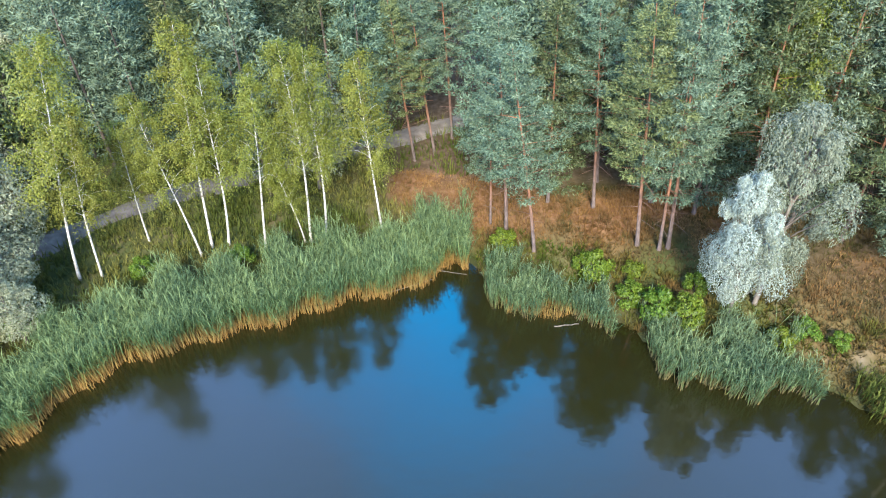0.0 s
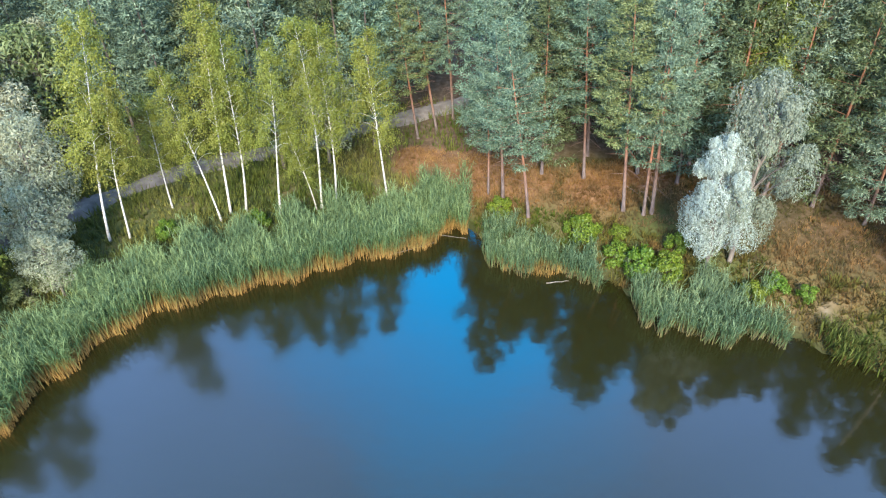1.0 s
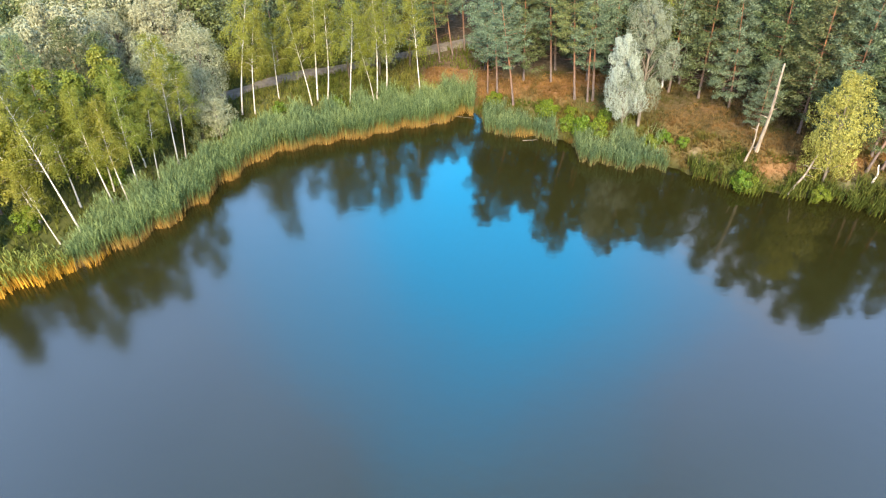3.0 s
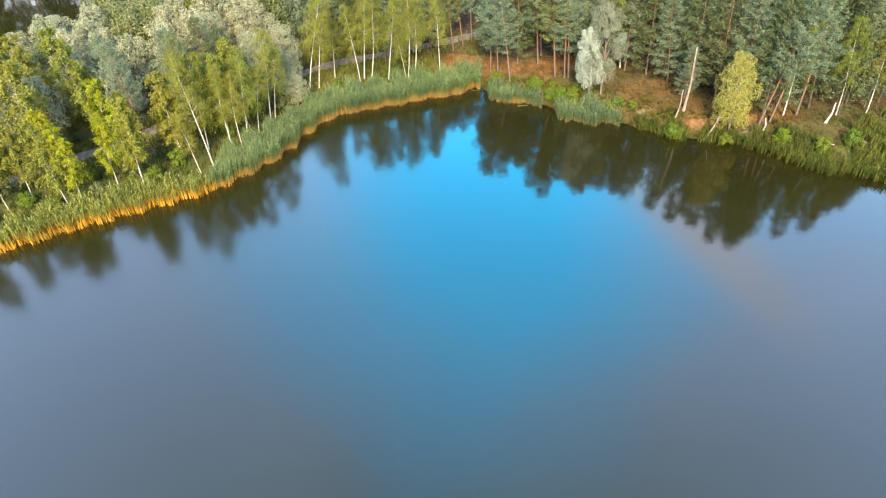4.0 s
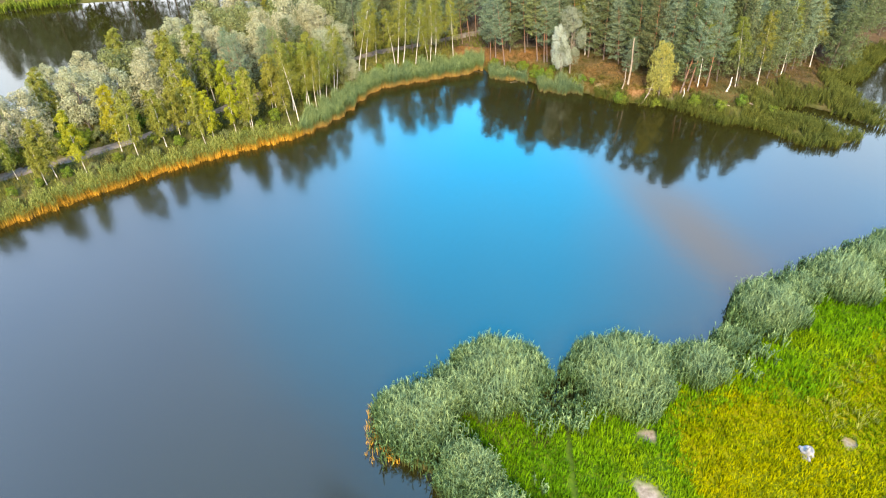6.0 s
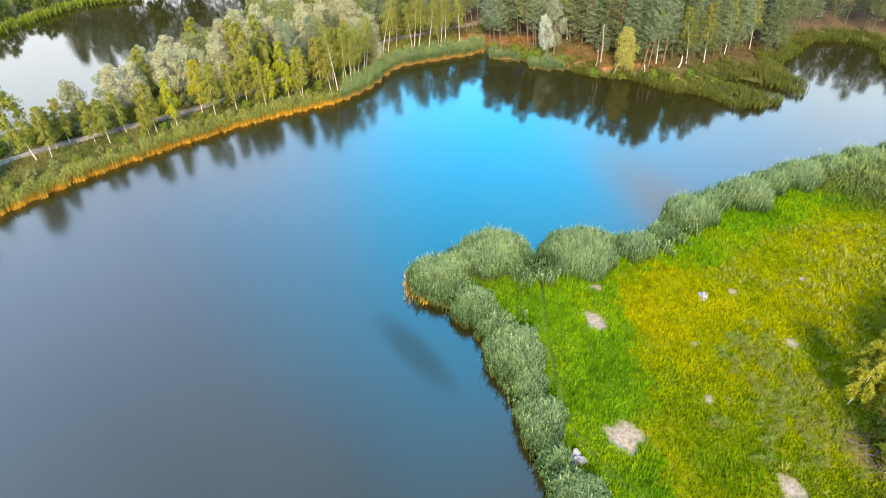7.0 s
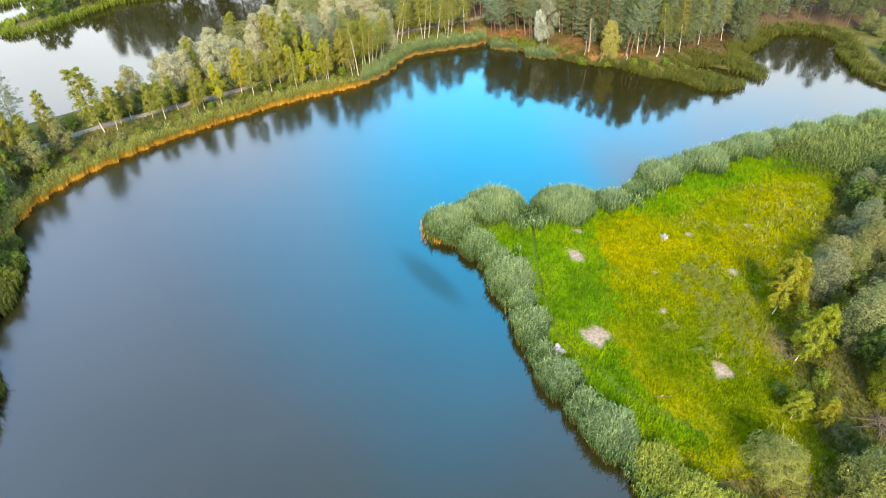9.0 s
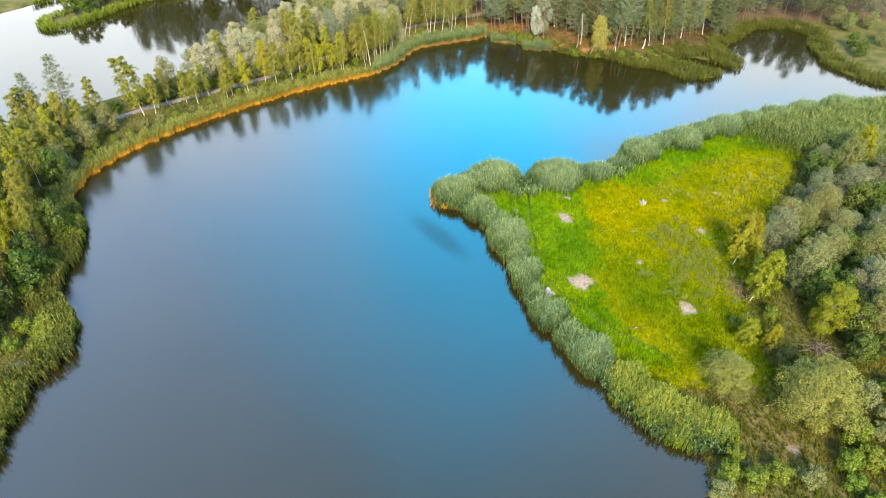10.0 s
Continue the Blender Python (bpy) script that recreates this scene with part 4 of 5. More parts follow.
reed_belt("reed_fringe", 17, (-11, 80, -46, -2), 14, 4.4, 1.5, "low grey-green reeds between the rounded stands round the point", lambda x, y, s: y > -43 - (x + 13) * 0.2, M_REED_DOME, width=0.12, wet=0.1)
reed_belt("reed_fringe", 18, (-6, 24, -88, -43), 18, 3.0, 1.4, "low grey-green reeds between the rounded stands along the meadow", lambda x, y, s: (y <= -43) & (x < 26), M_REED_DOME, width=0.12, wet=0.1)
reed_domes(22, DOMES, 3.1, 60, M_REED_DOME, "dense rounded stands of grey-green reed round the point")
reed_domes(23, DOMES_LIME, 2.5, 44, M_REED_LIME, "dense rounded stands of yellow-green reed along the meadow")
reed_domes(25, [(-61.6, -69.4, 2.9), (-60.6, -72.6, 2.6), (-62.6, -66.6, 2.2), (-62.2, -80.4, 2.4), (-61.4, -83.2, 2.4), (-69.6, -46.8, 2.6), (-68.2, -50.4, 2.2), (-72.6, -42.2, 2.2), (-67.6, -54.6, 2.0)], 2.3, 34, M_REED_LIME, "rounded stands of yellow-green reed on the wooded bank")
reed_belt("reed_stems", 24, (-11.5, -4, -41, -35), 26, 0.7, 0.8, "orange dry reed stems at the tip of the point", lambda x, y, s: (x < -6.5), M_REED, width=0.06, per=1, wet=0.5)
reed_belt("reed_fringe", 20, (-82, -52, -100, -38), 20, 3.6, 1.8, "green reeds and sedge on the wooded bank", lambda x, y, s: (y < -38) & (x < -55), M_SEDGE, width=0.13)
reed_belt("reed_fringe", 21, (-130, -84, 30, 72), 10, 3.0, 1.3, "yellow-green sedge on the far lake bank", lambda x, y, s: y > 30, M_REED_LIME, width=0.16)


def tufts(X, Y, Z, H, rng, width, per, spread, material, name):
    """Grass tufts: a fan of pointed blades each."""
    B = np.stack([X, Y, Z], 1)
    Vs = []
    for k in range(per):
        a = rng.uniform(0, 2 * np.pi, len(X))
        d = np.stack([np.cos(a), np.sin(a), 0 * a], 1)
        s = np.stack([-np.sin(a), np.cos(a), 0 * a], 1) * width * 0.5
        o = B + d * rng.uniform(0, 0.12, len(X))[:, None]
        tip = o + d * (H * spread * rng.uniform(0.2, 1.1, len(X)))[:, None] + np.array([0, 0, 1]) * (H * rng.uniform(0.6, 1.1, len(X)))[:, None]
        Vs.append(np.stack([o - s, o + s, tip], 1))
    V = np.stack(Vs, 1).reshape(-1, 3)
    return new(name, fast_mesh(name, V, np.arange(len(V)).reshape(-1, 3), material))


def grass(name, seed, box, density, height, material, keep, label, width=0.10, per=4, spread=0.6):
    rng = np.random.default_rng(seed)
    X, Y = scatter(rng, box, density)
    s = shore(X, Y)
    z = zones(X, Y, s)
    ok = (s > 0.5) & (seg_dist(X, Y, PATH) > 0.85) & (z["sand"] < 0.4) & (z["trail"] < 0.35) & keep(X, Y, s, z)
    X, Y, s = X[ok], Y[ok], s[ok]
    H = height * rng.uniform(0.5, 1.3, len(X)) * (1 + 0.35 * waves(X * 2.5, Y * 2.5) + 0.35 * np.sin(X * 3.7 + 1.6 * np.sin(Y * 2.3)) * np.sin(Y * 3.9 + 1.6 * np.sin(X * 2.1)))
    return tagged(tufts(X, Y, land(X, Y, s) - 0.03, H, rng, width, per, spread, material, name), label, "grass", kind="stuff")


# thin straw stems at the foot of the reeds
def straw_front(seed, box, density, keep, material):
    rng = np.random.default_rng(seed)
    X, Y = scatter(rng, box, density)
    s = shore(X, Y)
    ok = (s > -0.25 + 0.3 * np.sin(X * 2.1 + Y)) & (s < 0.6) & keep(X, Y)
    X, Y = X[ok], Y[ok]
    ob = blades(X, Y, np.full(len(X), -0.1), rng.uniform(0.45, 1.0, len(X)), rng, 0.03, 0, 0.2, material, "reed_stems", 0.10)
    return tagged(ob, "thin dry straw-coloured reed stems rising from the water", "reeds", kind="stuff")


straw_front(51, (-26, 9, 12, 36), 110, lambda x, y: ((x < 0.5) | (x > 3.4)) & (x < 8.2) & (x > -24), M_REED_NEAR)
straw_front(53, (-80, -22, -42, 14), 50, lambda x, y: (y > -x * 0.75 - 106) & (seg_dist(x, y, POND, True) < 2) & (x > -79), M_REED)

grass("meadow_grass", 31, (2, 66, -92, -12), 30, 0.42, M_MEADOW, lambda x, y, s, z: (s > 4.0) & (z["lush"] < chance(x, y)) & (z["meadow"] > 0.3) & (z["dry"] < 0.3 + 0.6 * chance(y, x)), "tall yellow-green meadow grass with golden patches", 0.11)
grass("lush_grass", 32, (-4, 80, -92, -8), 26, 0.55, M_LUSH, lambda x, y, s, z: (s > 2.4) & (z["lush"] >= chance(x, y)), "lush bright green grass behind the reeds", 0.11)
grass("tall_weeds", 37, (18, 56, -78, -26), 2.2, 0.65, M_WEED, lambda x, y, s, z: (z["meadow"] > 0.25) & (x > 24 + 3 * np.sin(y * 0.4)) & (waves(x * 1.5 + 3, y * 1.5) + 0.05 * (x - 31) > 0.12) & (z["lush"] < 0.4), "soft grey-green weeds scattered through the meadow", 0.10, 12, 0.9)
grass("dry_grass", 33, (-5, 42, 20, 46), 50, 0.22, M_DRY, lambda x, y, s, z: z["dry"] > 0.15 + 0.5 * chance(x, y), "dry orange-brown grass on the sunny bank", 0.045, 5, 0.8)
grass("verge_grass", 34, (-85, 4, -40, 52), 8, 0.6, M_VERGE_SHADE, lambda x, y, s, z: (s > 2.5) & (s < 16) & (z["dry"] < 0.3), "rough green grass on the bank and verge", 0.08)
grass("verge_grass", 40, (-92, -58, -100, -36), 9, 0.6, M_VERGE, lambda x, y, s, z: (s > 1.5) & (s < 18), "rough green grass under the west bank trees", 0.12)
grass("verge_grass", 38, (-30, 4, 26, 50), 13, 0.38, M_VERGE, lambda x, y, s, z: (s > 2.2) & (s < 16) & (z["dry"] < 0.5) & (z["needle"] < 0.6), "short rough grass under the birches", 0.06, 5, 0.8)
grass("verge_grass", 35, (2, 60, 18, 40), 34, 0.22, M_BANK, lambda x, y, s, z: (z["dry"] < 0.85) & (s < 13), "short olive-brown grass on the raised bank", 0.05, 5, 0.9)

grass("bank_herbs", 39, (2, 34, 18, 38), 26, 0.34, M_HERB, lambda x, y, s, z: (s < 4.6 + 1.5 * waves(x * 2, y * 2)) & (z["dry"] < 0.9) & (waves(x * 2.3 + 1, y * 2.3) > -0.45), "low green herbs along the foot of the bank", 0.09, 6, 0.9)
grass("verge_grass", 36, (18, 80, -100, -20), 13, 0.5, M_ROUGH, lambda x, y, s, z: (z["meadow"] < 0.4) & (chance(y, x) < sstep(80, 64, x) * sstep(-100, -90, y)), "rough weedy grass under the thicket", 0.12, 4)

# ---- tree kinds, built once ----
T_RNG = np.random.default_rng(77)
BIRCHES = [tree_of("birch", *birch(100 + i, per=36, wide=0.64, leaf=0.054, start=0.40)) for i in range(4)]
BIRCHES_FAR = [tree_of("birch", *birch(110 + i, limbs=30, twigs=11, per=30, leaf=0.125, start=0.28, wide=0.78)) for i in range(4)]
YELLOWS = [tree_of("birch", *birch(120 + i, limbs=28, twigs=10, per=42, leaf=0.105, wide=0.67, mat=M_YELLOW_LEAF, start=0.28)) for i in range(3)]
MEADOW_BIRCHES = [tree_of("birch", *birch(130 + i, limbs=40, twigs=14, per=80, leaf=0.12, wide=1.12, mat=M_MEADOW_LEAF, start=0.22)) for i in range(2)]
FAR_PINE = dict(puffs=9, needles=13, size=(0.28, 0.085), puff=0.44, gap=0.66, boughs=False)
PINES = [tree_of("pine", *pine(140 + i, start=0.36 + 0.05 * (i % 2), mat=M_PINE_OLIVE if i == 2 else None)) for i in range(4)]
PINES_LIGHT = [tree_of("pine", *pine(150 + i, mat=M_PINE_LIGHT, wide=1.25, start=0.3, **FAR_PINE)) for i in range(2)]
PINES_MID = [tree_of("pine", *pine(155 + i, mat=M_PINE_LIGHT if i == 1 else None, start=0.16, wide=1.3, **FAR_PINE)) for i in range(3)]
PINES_LOW = [tree_of("pine", *pine(170 + i, mat=M_PINE_LIGHT if i else None, start=0.10, wide=1.25, **FAR_PINE)) for i in range(3)]
PINES_EDGE = [tree_of("pine", *pine(174 + i, mat=None if i else M_PINE_LIGHT, start=0.14, wide=1.4, puffs=11, needles=20, size=(0.23, 0.065), puff=0.38)) for i in range(2)]
FARS = [tree_of("pine", *pine(160 + i, mat=M_PINE_LIGHT, start=0.26, wide=1.3, **FAR_PINE)) for i in range(3)]
SILVERS = [tree_of("silver_willow", *broadleaf(180 + i, mat=M_SILVER, n=44000, lumps=34, leaf=0.105, ragged=0.35, puff=(0.14, 0.33), droop=0.9)) for i in range(1)]
ASHES = [tree_of("silver_willow", *broadleaf(183, mat=M_ASH, n=34000, lumps=30, leaf=0.11, ragged=0.35, puff=(0.14, 0.33), droop=0.9))]
SILVERS_FAR = [tree_of("silver_willow", *broadleaf(185 + i, mat=M_SILVER_FAR, n=6600, lumps=22, leaf=0.245, puff=(0.22, 0.38))) for i in range(2)]
SILVERS_MID = [tree_of("silver_willow", *broadleaf(187 + i, mat=M_SILVER_FAR, n=14000, lumps=26, leaf=0.15, ragged=0.25, puff=(0.2, 0.38), droop=0.7)) for i in range(2)]
WILLOWS = [tree_of("willow", *broadleaf(190 + i, H=8.0, W=3.4, mat=M_WILLOW, n=5200, lumps=17, low=0.14, leaf=0.30, puff=(0.27, 0.40))) for i in range(3)]
GREENS = [tree_of("willow", *broadleaf(194 + i, H=8.0, W=3.2, mat=M_GREEN, n=3400, lumps=16, low=0.16, leaf=0.36, thin=0.6)) for i in range(2)]
MEADOW_WILLOWS = [tree_of("willow", *broadleaf(220 + i, H=8.0, W=2.9, mat=(M_BLUE_WILLOW, M_WILLOW, M_PALE_WILLOW)[i], n=12000, lumps=24, low=0.10, leaf=0.18, puff=(0.26, 0.42), droop=0.1)) for i in range(3)]
KHAKIS = [tree_of("willow", *broadleaf(198 + i, H=8.0, W=3.4, mat=M_KHAKI, n=30000, lumps=22, low=0.12, leaf=0.15, ragged=0.08, puff=(0.22, 0.42))) for i in range(2)]
AMBERS = [tree_of("birch", *broadleaf(226, H=8.0, W=2.5, mat=M_MEADOW_LEAF, n=22000, lumps=20, low=0.12, leaf=0.14, ragged=0.15, puff=(0.24, 0.42)))]
TUSSOCKS = [tree_of("weed_clump", *broadleaf(212 + i, H=1.2, W=1.2, mat=M_TUSSOCK, n=1100, lumps=8, low=0.05, leaf=0.09, ragged=0.2, stems=3)) for i in range(2)]
GOLDS = [tree_of("willow", *broadleaf(196, H=9.0, W=2.9, mat=M_GOLD, n=16000, lumps=20, leaf=0.16, low=0.12, puff=(0.26, 0.42)))]
SHRUBS = [tree_of("shrub", *broadleaf(200 + i, H=2.2, W=1.5, mat=M_LIME, n=2200, lumps=9, low=0.2, leaf=0.165, thin=0.6, stems=3, droop=0.1)) for i in range(2)]
GREYS = [tree_of("shrub", *broadleaf(210, H=2.5, W=1.7, mat=M_WILLOW, n=2000, lumps=9, low=0.2, leaf=0.20, stems=3))]
KINDS = AMBERS + TUSSOCKS + PINES_EDGE + SILVERS_MID + KHAKIS + MEADOW_WILLOWS + MEADOW_BIRCHES + PINES_LOW + ASHES + BIRCHES + BIRCHES_FAR + YELLOWS + PINES + PINES_LIGHT + PINES_MID + FARS + SILVERS + SILVERS_FAR + WILLOWS + GREENS + GOLDS + SHRUBS + GREYS


def row(kinds, base_h, spots, label, group, category="tree", wide=1.0):
    """Trees one by one: x, y, height and, where it stands askew, its lean to the east."""
    for i, (x, y, h, *tilt) in enumerate(spots):
        lean = tilt[0] if tilt else T_RNG.normal() * 0.035 - (0.09 if x > 2 and y > 0 else 0.0)
        plant(kinds[i % len(kinds)], x, y, h, base_h, T_RNG, (lean, T_RNG.normal() * 0.02), label, category, group, wide)


BIRCH_TXT = "slender white-barked birch with loose yellow-green crown"
row(BIRCHES, 11.0, [(-13.7, 34.9, 9.7, -0.10), (-13.3, 35.6, 12.8, 0.07), (-12.4, 35.8, 11.2, 0.14), (-10.2, 35.6, 10.8, 0.10), (-8.0, 36.1, 6.4, -0.12), (-7.7, 36.2, 12.1, 0.04), (-6.9, 36.8, 11.5, 0.08),
                    (-3.6, 37.2, 11.0, -0.06), (-19.8, 32.9, 13.6, 0.18), (-18.7, 33.2, 10.0, 0.15)], BIRCH_TXT, "birches along the pond")
row(BIRCHES, 11.0, [(-24.3, 20.4, 10.4, 0.06), (-24.7, 19.1, 8.9, 0.0), (-23.8, 22.7, 8.0, 0.12), (-22.8, 24.5, 11.0, 0.08), (-22.6, 25.6, 8.8, 0.15), (-25.5, 18.5, 9.6, -0.05), (-27.0, 15.9, 12.1, -0.08),
                    (-27.9, 14.6, 6.4, -0.16)], BIRCH_TXT, "birches along the pond")
row(BIRCHES, 11.0, [(-17.1, 36.1, 7.6, 0.05)], "small pale birch with a rounded crown beside the track", "birches along the pond", wide=1.1)
row(BIRCHES_FAR, 11.0, [(-47.2, 5.5, 9.5), (-44.1, 7.9, 8.6), (-42.5, 9.5, 8.0), (-39.0, 9.0, 8.5), (-43.1, 14.6, 12.7), (-32.9, 12.3, 9.5), (-60.5, 10.6, 10.0)], BIRCH_TXT, "birches along the pond")
row(YELLOWS, 11.0, [(-37.9, 9.6, 7.8), (-35.5, 12.3, 6.5), (-50.0, 6.8, 9.8), (-33.5, 13.4, 9.0), (-52.6, 1.4, 8.8), (-31.3, 18.3, 7.1), (-37.7, 17.5, 8.6)], "young birch with bright yellow-green leaves and white stem", "birches along the pond")
row(BIRCHES_FAR, 11.0, [(-69.9, -6.1, 7.3), (-68.7, -4.1, 8.0), (-64.5, -4.1, 7.8), (-62.2, -3.8, 7.8), (-60.9, -0.3, 7.3), (-56.4, -1.6, 7.0), (-55.6, -0.3, 8.7), (-69.7, -8.4, 8.8)], BIRCH_TXT, "birches along the pond")
row(BIRCHES_FAR[1:], 11.0, [(-71.8, -9.2, 12.7, -0.12)], "large spreading white-stemmed birch at the bend of the track", "birches along the pond", wide=1.35)
row(WILLOWS + GREENS[:1], 8.0, [(-76.2, -15.8, 6.2), (-81.8, -18.1, 7.4), (-77.0, -22.6, 7.0), (-80.0, -26.4, 7.6), (-84.0, -22.5, 8.0), (-78.6, -31.0, 6.4)], "dull green bushy willow between the reeds and the track", "west bank trees")
row(BIRCHES_FAR, 11.0, [(-78.3, -20.8, 9.4), (-79.4, -29.7, 9.8), (-78.9, -27.7, 8.5), (-80.3, -32.8, 9.7), (-80.7, -35.2, 10.4), (-74.9, -47.3, 11.0), (-78.9, -13.3, 10.0)], BIRCH_TXT, "birches along the pond")
row(YELLOWS + BIRCHES_FAR[:1], 11.0, [(-82.5, -24.0, 9.5), (-83.0, -31.5, 9.0), (-81.6, -38.0, 9.5), (-79.0, -41.5, 9.0), (-77.2, -44.6, 8.5), (-84.0, -17.5, 9.0), (-76.2, -51.0, 9.5), (-85.0, -36.0, 10.0), (-74.2, -55.5, 8.5), (-81.0, -17.0, 8.0)], "young birch with bright yellow-green leaves and white stem", "birches along the pond")
PINE_TXT = "tall scots pine with orange upper trunk and blue-green crown"
row(PINES, 15.0, [(5.2, 34.9, 12.2, -0.15), (8.9, 37.7, 12.4, -0.11), (10.7, 34.3, 13.3, -0.13), (12.3, 34.0, 14.2, -0.11), (11.8, 33.9, 11.6, -0.10), (-0.5, 45.5, 11.6, -0.13), (-1.9, 44.8, 11.2, -0.11), (0.7, 47.7, 12.6, -0.08),
                  (3.8, 37.2, 13.0, -0.07), (2.9, 37.9, 8.6, -0.05)], PINE_TXT, "pines at the wood's edge")
row(PINES_EDGE, 15.0, [(6.4, 38.8, 12.0), (14.6, 37.0, 13.6), (17.2, 36.2, 14.2), (19.6, 35.8, 14.0), (22.0, 34.6, 13.6), (24.2, 32.8, 11.2, -0.17), (26.8, 31.0, 14.2), (25.2, 28.8, 6.2, -0.05), (28.6, 28.4, 14.2), (30.6, 26.2, 13.4), (33.0, 25.0, 14.4), (29.6, 25.2, 7.5),
                       (16.0, 39.2, 15.0), (12.4, 38.2, 13.5), (9.6, 40.4, 13.0)],
    "bushy scots pine with branches almost to the ground", "pines at the wood's edge")
row(PINES, 15.0, [(32.2, 23.6, 14.6, 0.10), (33.3, 23.6, 14.2, 0.06), (21.0, 37.4, 15.4), (24.6, 35.8, 15.4), (36.4, 24.4, 14.0)], PINE_TXT, "pines at the wood's edge")
row(PINES_LOW + PINES_MID, 15.0, [(35.2, 26.2, 14.4), (41.5, 25.0, 14.0), (45.0, 26.4, 14.0), (49.0, 28.4, 14.0), (38.6, 26.2, 14.4), (53.0, 31.6, 14.0), (43.4, 27.4, 12.6), (47.2, 27.6, 11.6), (51.0, 30.0, 13.0), (55.2, 33.4, 12.6),
                                  (20.4, 39.5, 14.6), (23.6, 38.0, 15.0), (27.8, 34.0, 14.6), (31.4, 30.0, 14.6), (34.6, 29.0, 14.6), (57.0, 35.5, 13.6), (18.0, 41.0, 15.0), (13.6, 41.6, 14.5)], "bushy scots pine with branches almost to the ground", "pines at the wood's edge")
row(PINES, 15.0, [(-33.6, 17.6, 12.0, -0.16), (-36.0, 20.4, 12.0, -0.10), (-30.2, 22.4, 11.5, -0.04)], "leaning scots pine with bare orange trunk among the birches", "pines in the birch belt", wide=0.85)
row(PINES_EDGE, 15.0, [(-29.4, 26.4, 11.0), (-32.6, 24.6, 10.5), (-27.6, 27.8, 9.5)], "bushy grey-green pine behind the birches", "pines in the birch belt")
row(BIRCHES_FAR, 11.0, [(-26.6, 20.8, 10.0), (-28.2, 18.6, 10.5), (-30.2, 16.6, 10.0), (-25.4, 24.2, 10.0)], BIRCH_TXT, "birches along the pond")
row(SILVERS, 9.0, [(14.1, 29.2, 9.4, -0.14)], "silver willow with shimmering grey-white foliage on the bank", "silver willows", wide=0.70)
row(ASHES, 9.0, [(15.6, 30.0, 11.6, -0.06)], "taller ash-grey willow behind the silver one", "silver willows", wide=0.82)
row(GOLDS, 9.0, [(28.8, 22.9, 9.8, -0.12)], "rounded golden-green willow at the water's edge", "", wide=0.88)
row(BIRCHES, 11.0, [(41.0, 24.6, 11.4, -0.14), (19.2, 36.6, 14.6, -0.14), (35.0, 24.4, 13.0), (44.6, 25.0, 11.6), (50.0, 29.0, 12.0), (57.0, 33.6, 11.5)], BIRCH_TXT, "birches in the wood's edge")
row(SILVERS_MID, 9.0, [(-26.4, 37.0, 10.0), (-22.8, 32.8, 8.6), (-20.4, 28.4, 4.4), (-21.6, 30.2, 6.2), (-31.0, 35.0, 9.0), (-25.0, 30.0, 8.8)], "pale grey silver willow leaning over the track", "silver willows", wide=1.1)
row(SILVERS_FAR, 9.0, [(-29.0, 39.6, 9.5), (-32.5, 39.0, 11.0)], "pale grey silver willow between the track and the lake", "silver willows")
row(SILVERS_FAR, 9.0, [(-36.0, 34.5, 10.0), (-38.5, 28.5, 9.0), (-43.0, 24.0, 9.0), (-50.0, 21.0, 9.5), (-29.5, 42.5, 10.0), (-45.0, 32.0, 9.5), (-56.0, 17.0, 9.0)], "pale grey silver willow between the track and the lake", "silver willows")
row(WILLOWS, 8.0, [(-30.5, 25.5, 7.0), (-37.5, 38.0, 9.0), (-40.5, 34.5, 9.0), (-48.0, 27.5, 8.5), (-53.0, 24.0, 8.5), (-63.0, 14.0, 7.5), (-67.0, 9.0, 7.0), (-72.0, 6.0, 6.5), (-41.0, 41.0, 9.0), (-34.0, 43.0, 10.0)],
    "round grey-green willow beside the lake", "willows")
row(MEADOW_WILLOWS, 8.0, [(41.6, -52.4, 8.0), (42.4, -60.8, 9.2), (50.9, -45.6, 7.8), (58.1, -40.4, 8.2), (51.3, -51.0, 7.0), (54.0, -55.9, 7.6), (49.4, -63.8, 8.6), (44.4, -48.4, 7.2), (46.7, -49.3, 6.8), (64.8, -37.7, 8.2),
                   (67.5, -27.2, 7.9), (61.6, -32.3, 8.6), (58.5, -50.5, 7.5), (47.0, -56.4, 7.4), (48.0, -70.4, 8.4), (54.0, -64.0, 8.5), (53.6, -73.0, 8.6)], "round grey-green willow at the meadow edge", "willows", wide=1.12)
row(KHAKIS, 8.0, [(34.0, -83.0, 9.5), (25.6, -79.0, 5.8)], "khaki-green willow beside the bare patch", "willows", wide=1.35)
row(MEADOW_BIRCHES, 11.0, [(34.6, -63.4, 8.8, 0.16), (34.7, -55.8, 9.8, 0.12), (64.0, -31.0, 9.5), (30.6, -71.8, 5.0), (33.4, -72.4, 4.4)], "young birch turning yellow at the meadow edge", "yellow birches")
row(AMBERS, 8.0, [(41.2, -69.4, 9.0, 0.12)], "dense yellow-green tree beside the brush heap", "yellow birches")


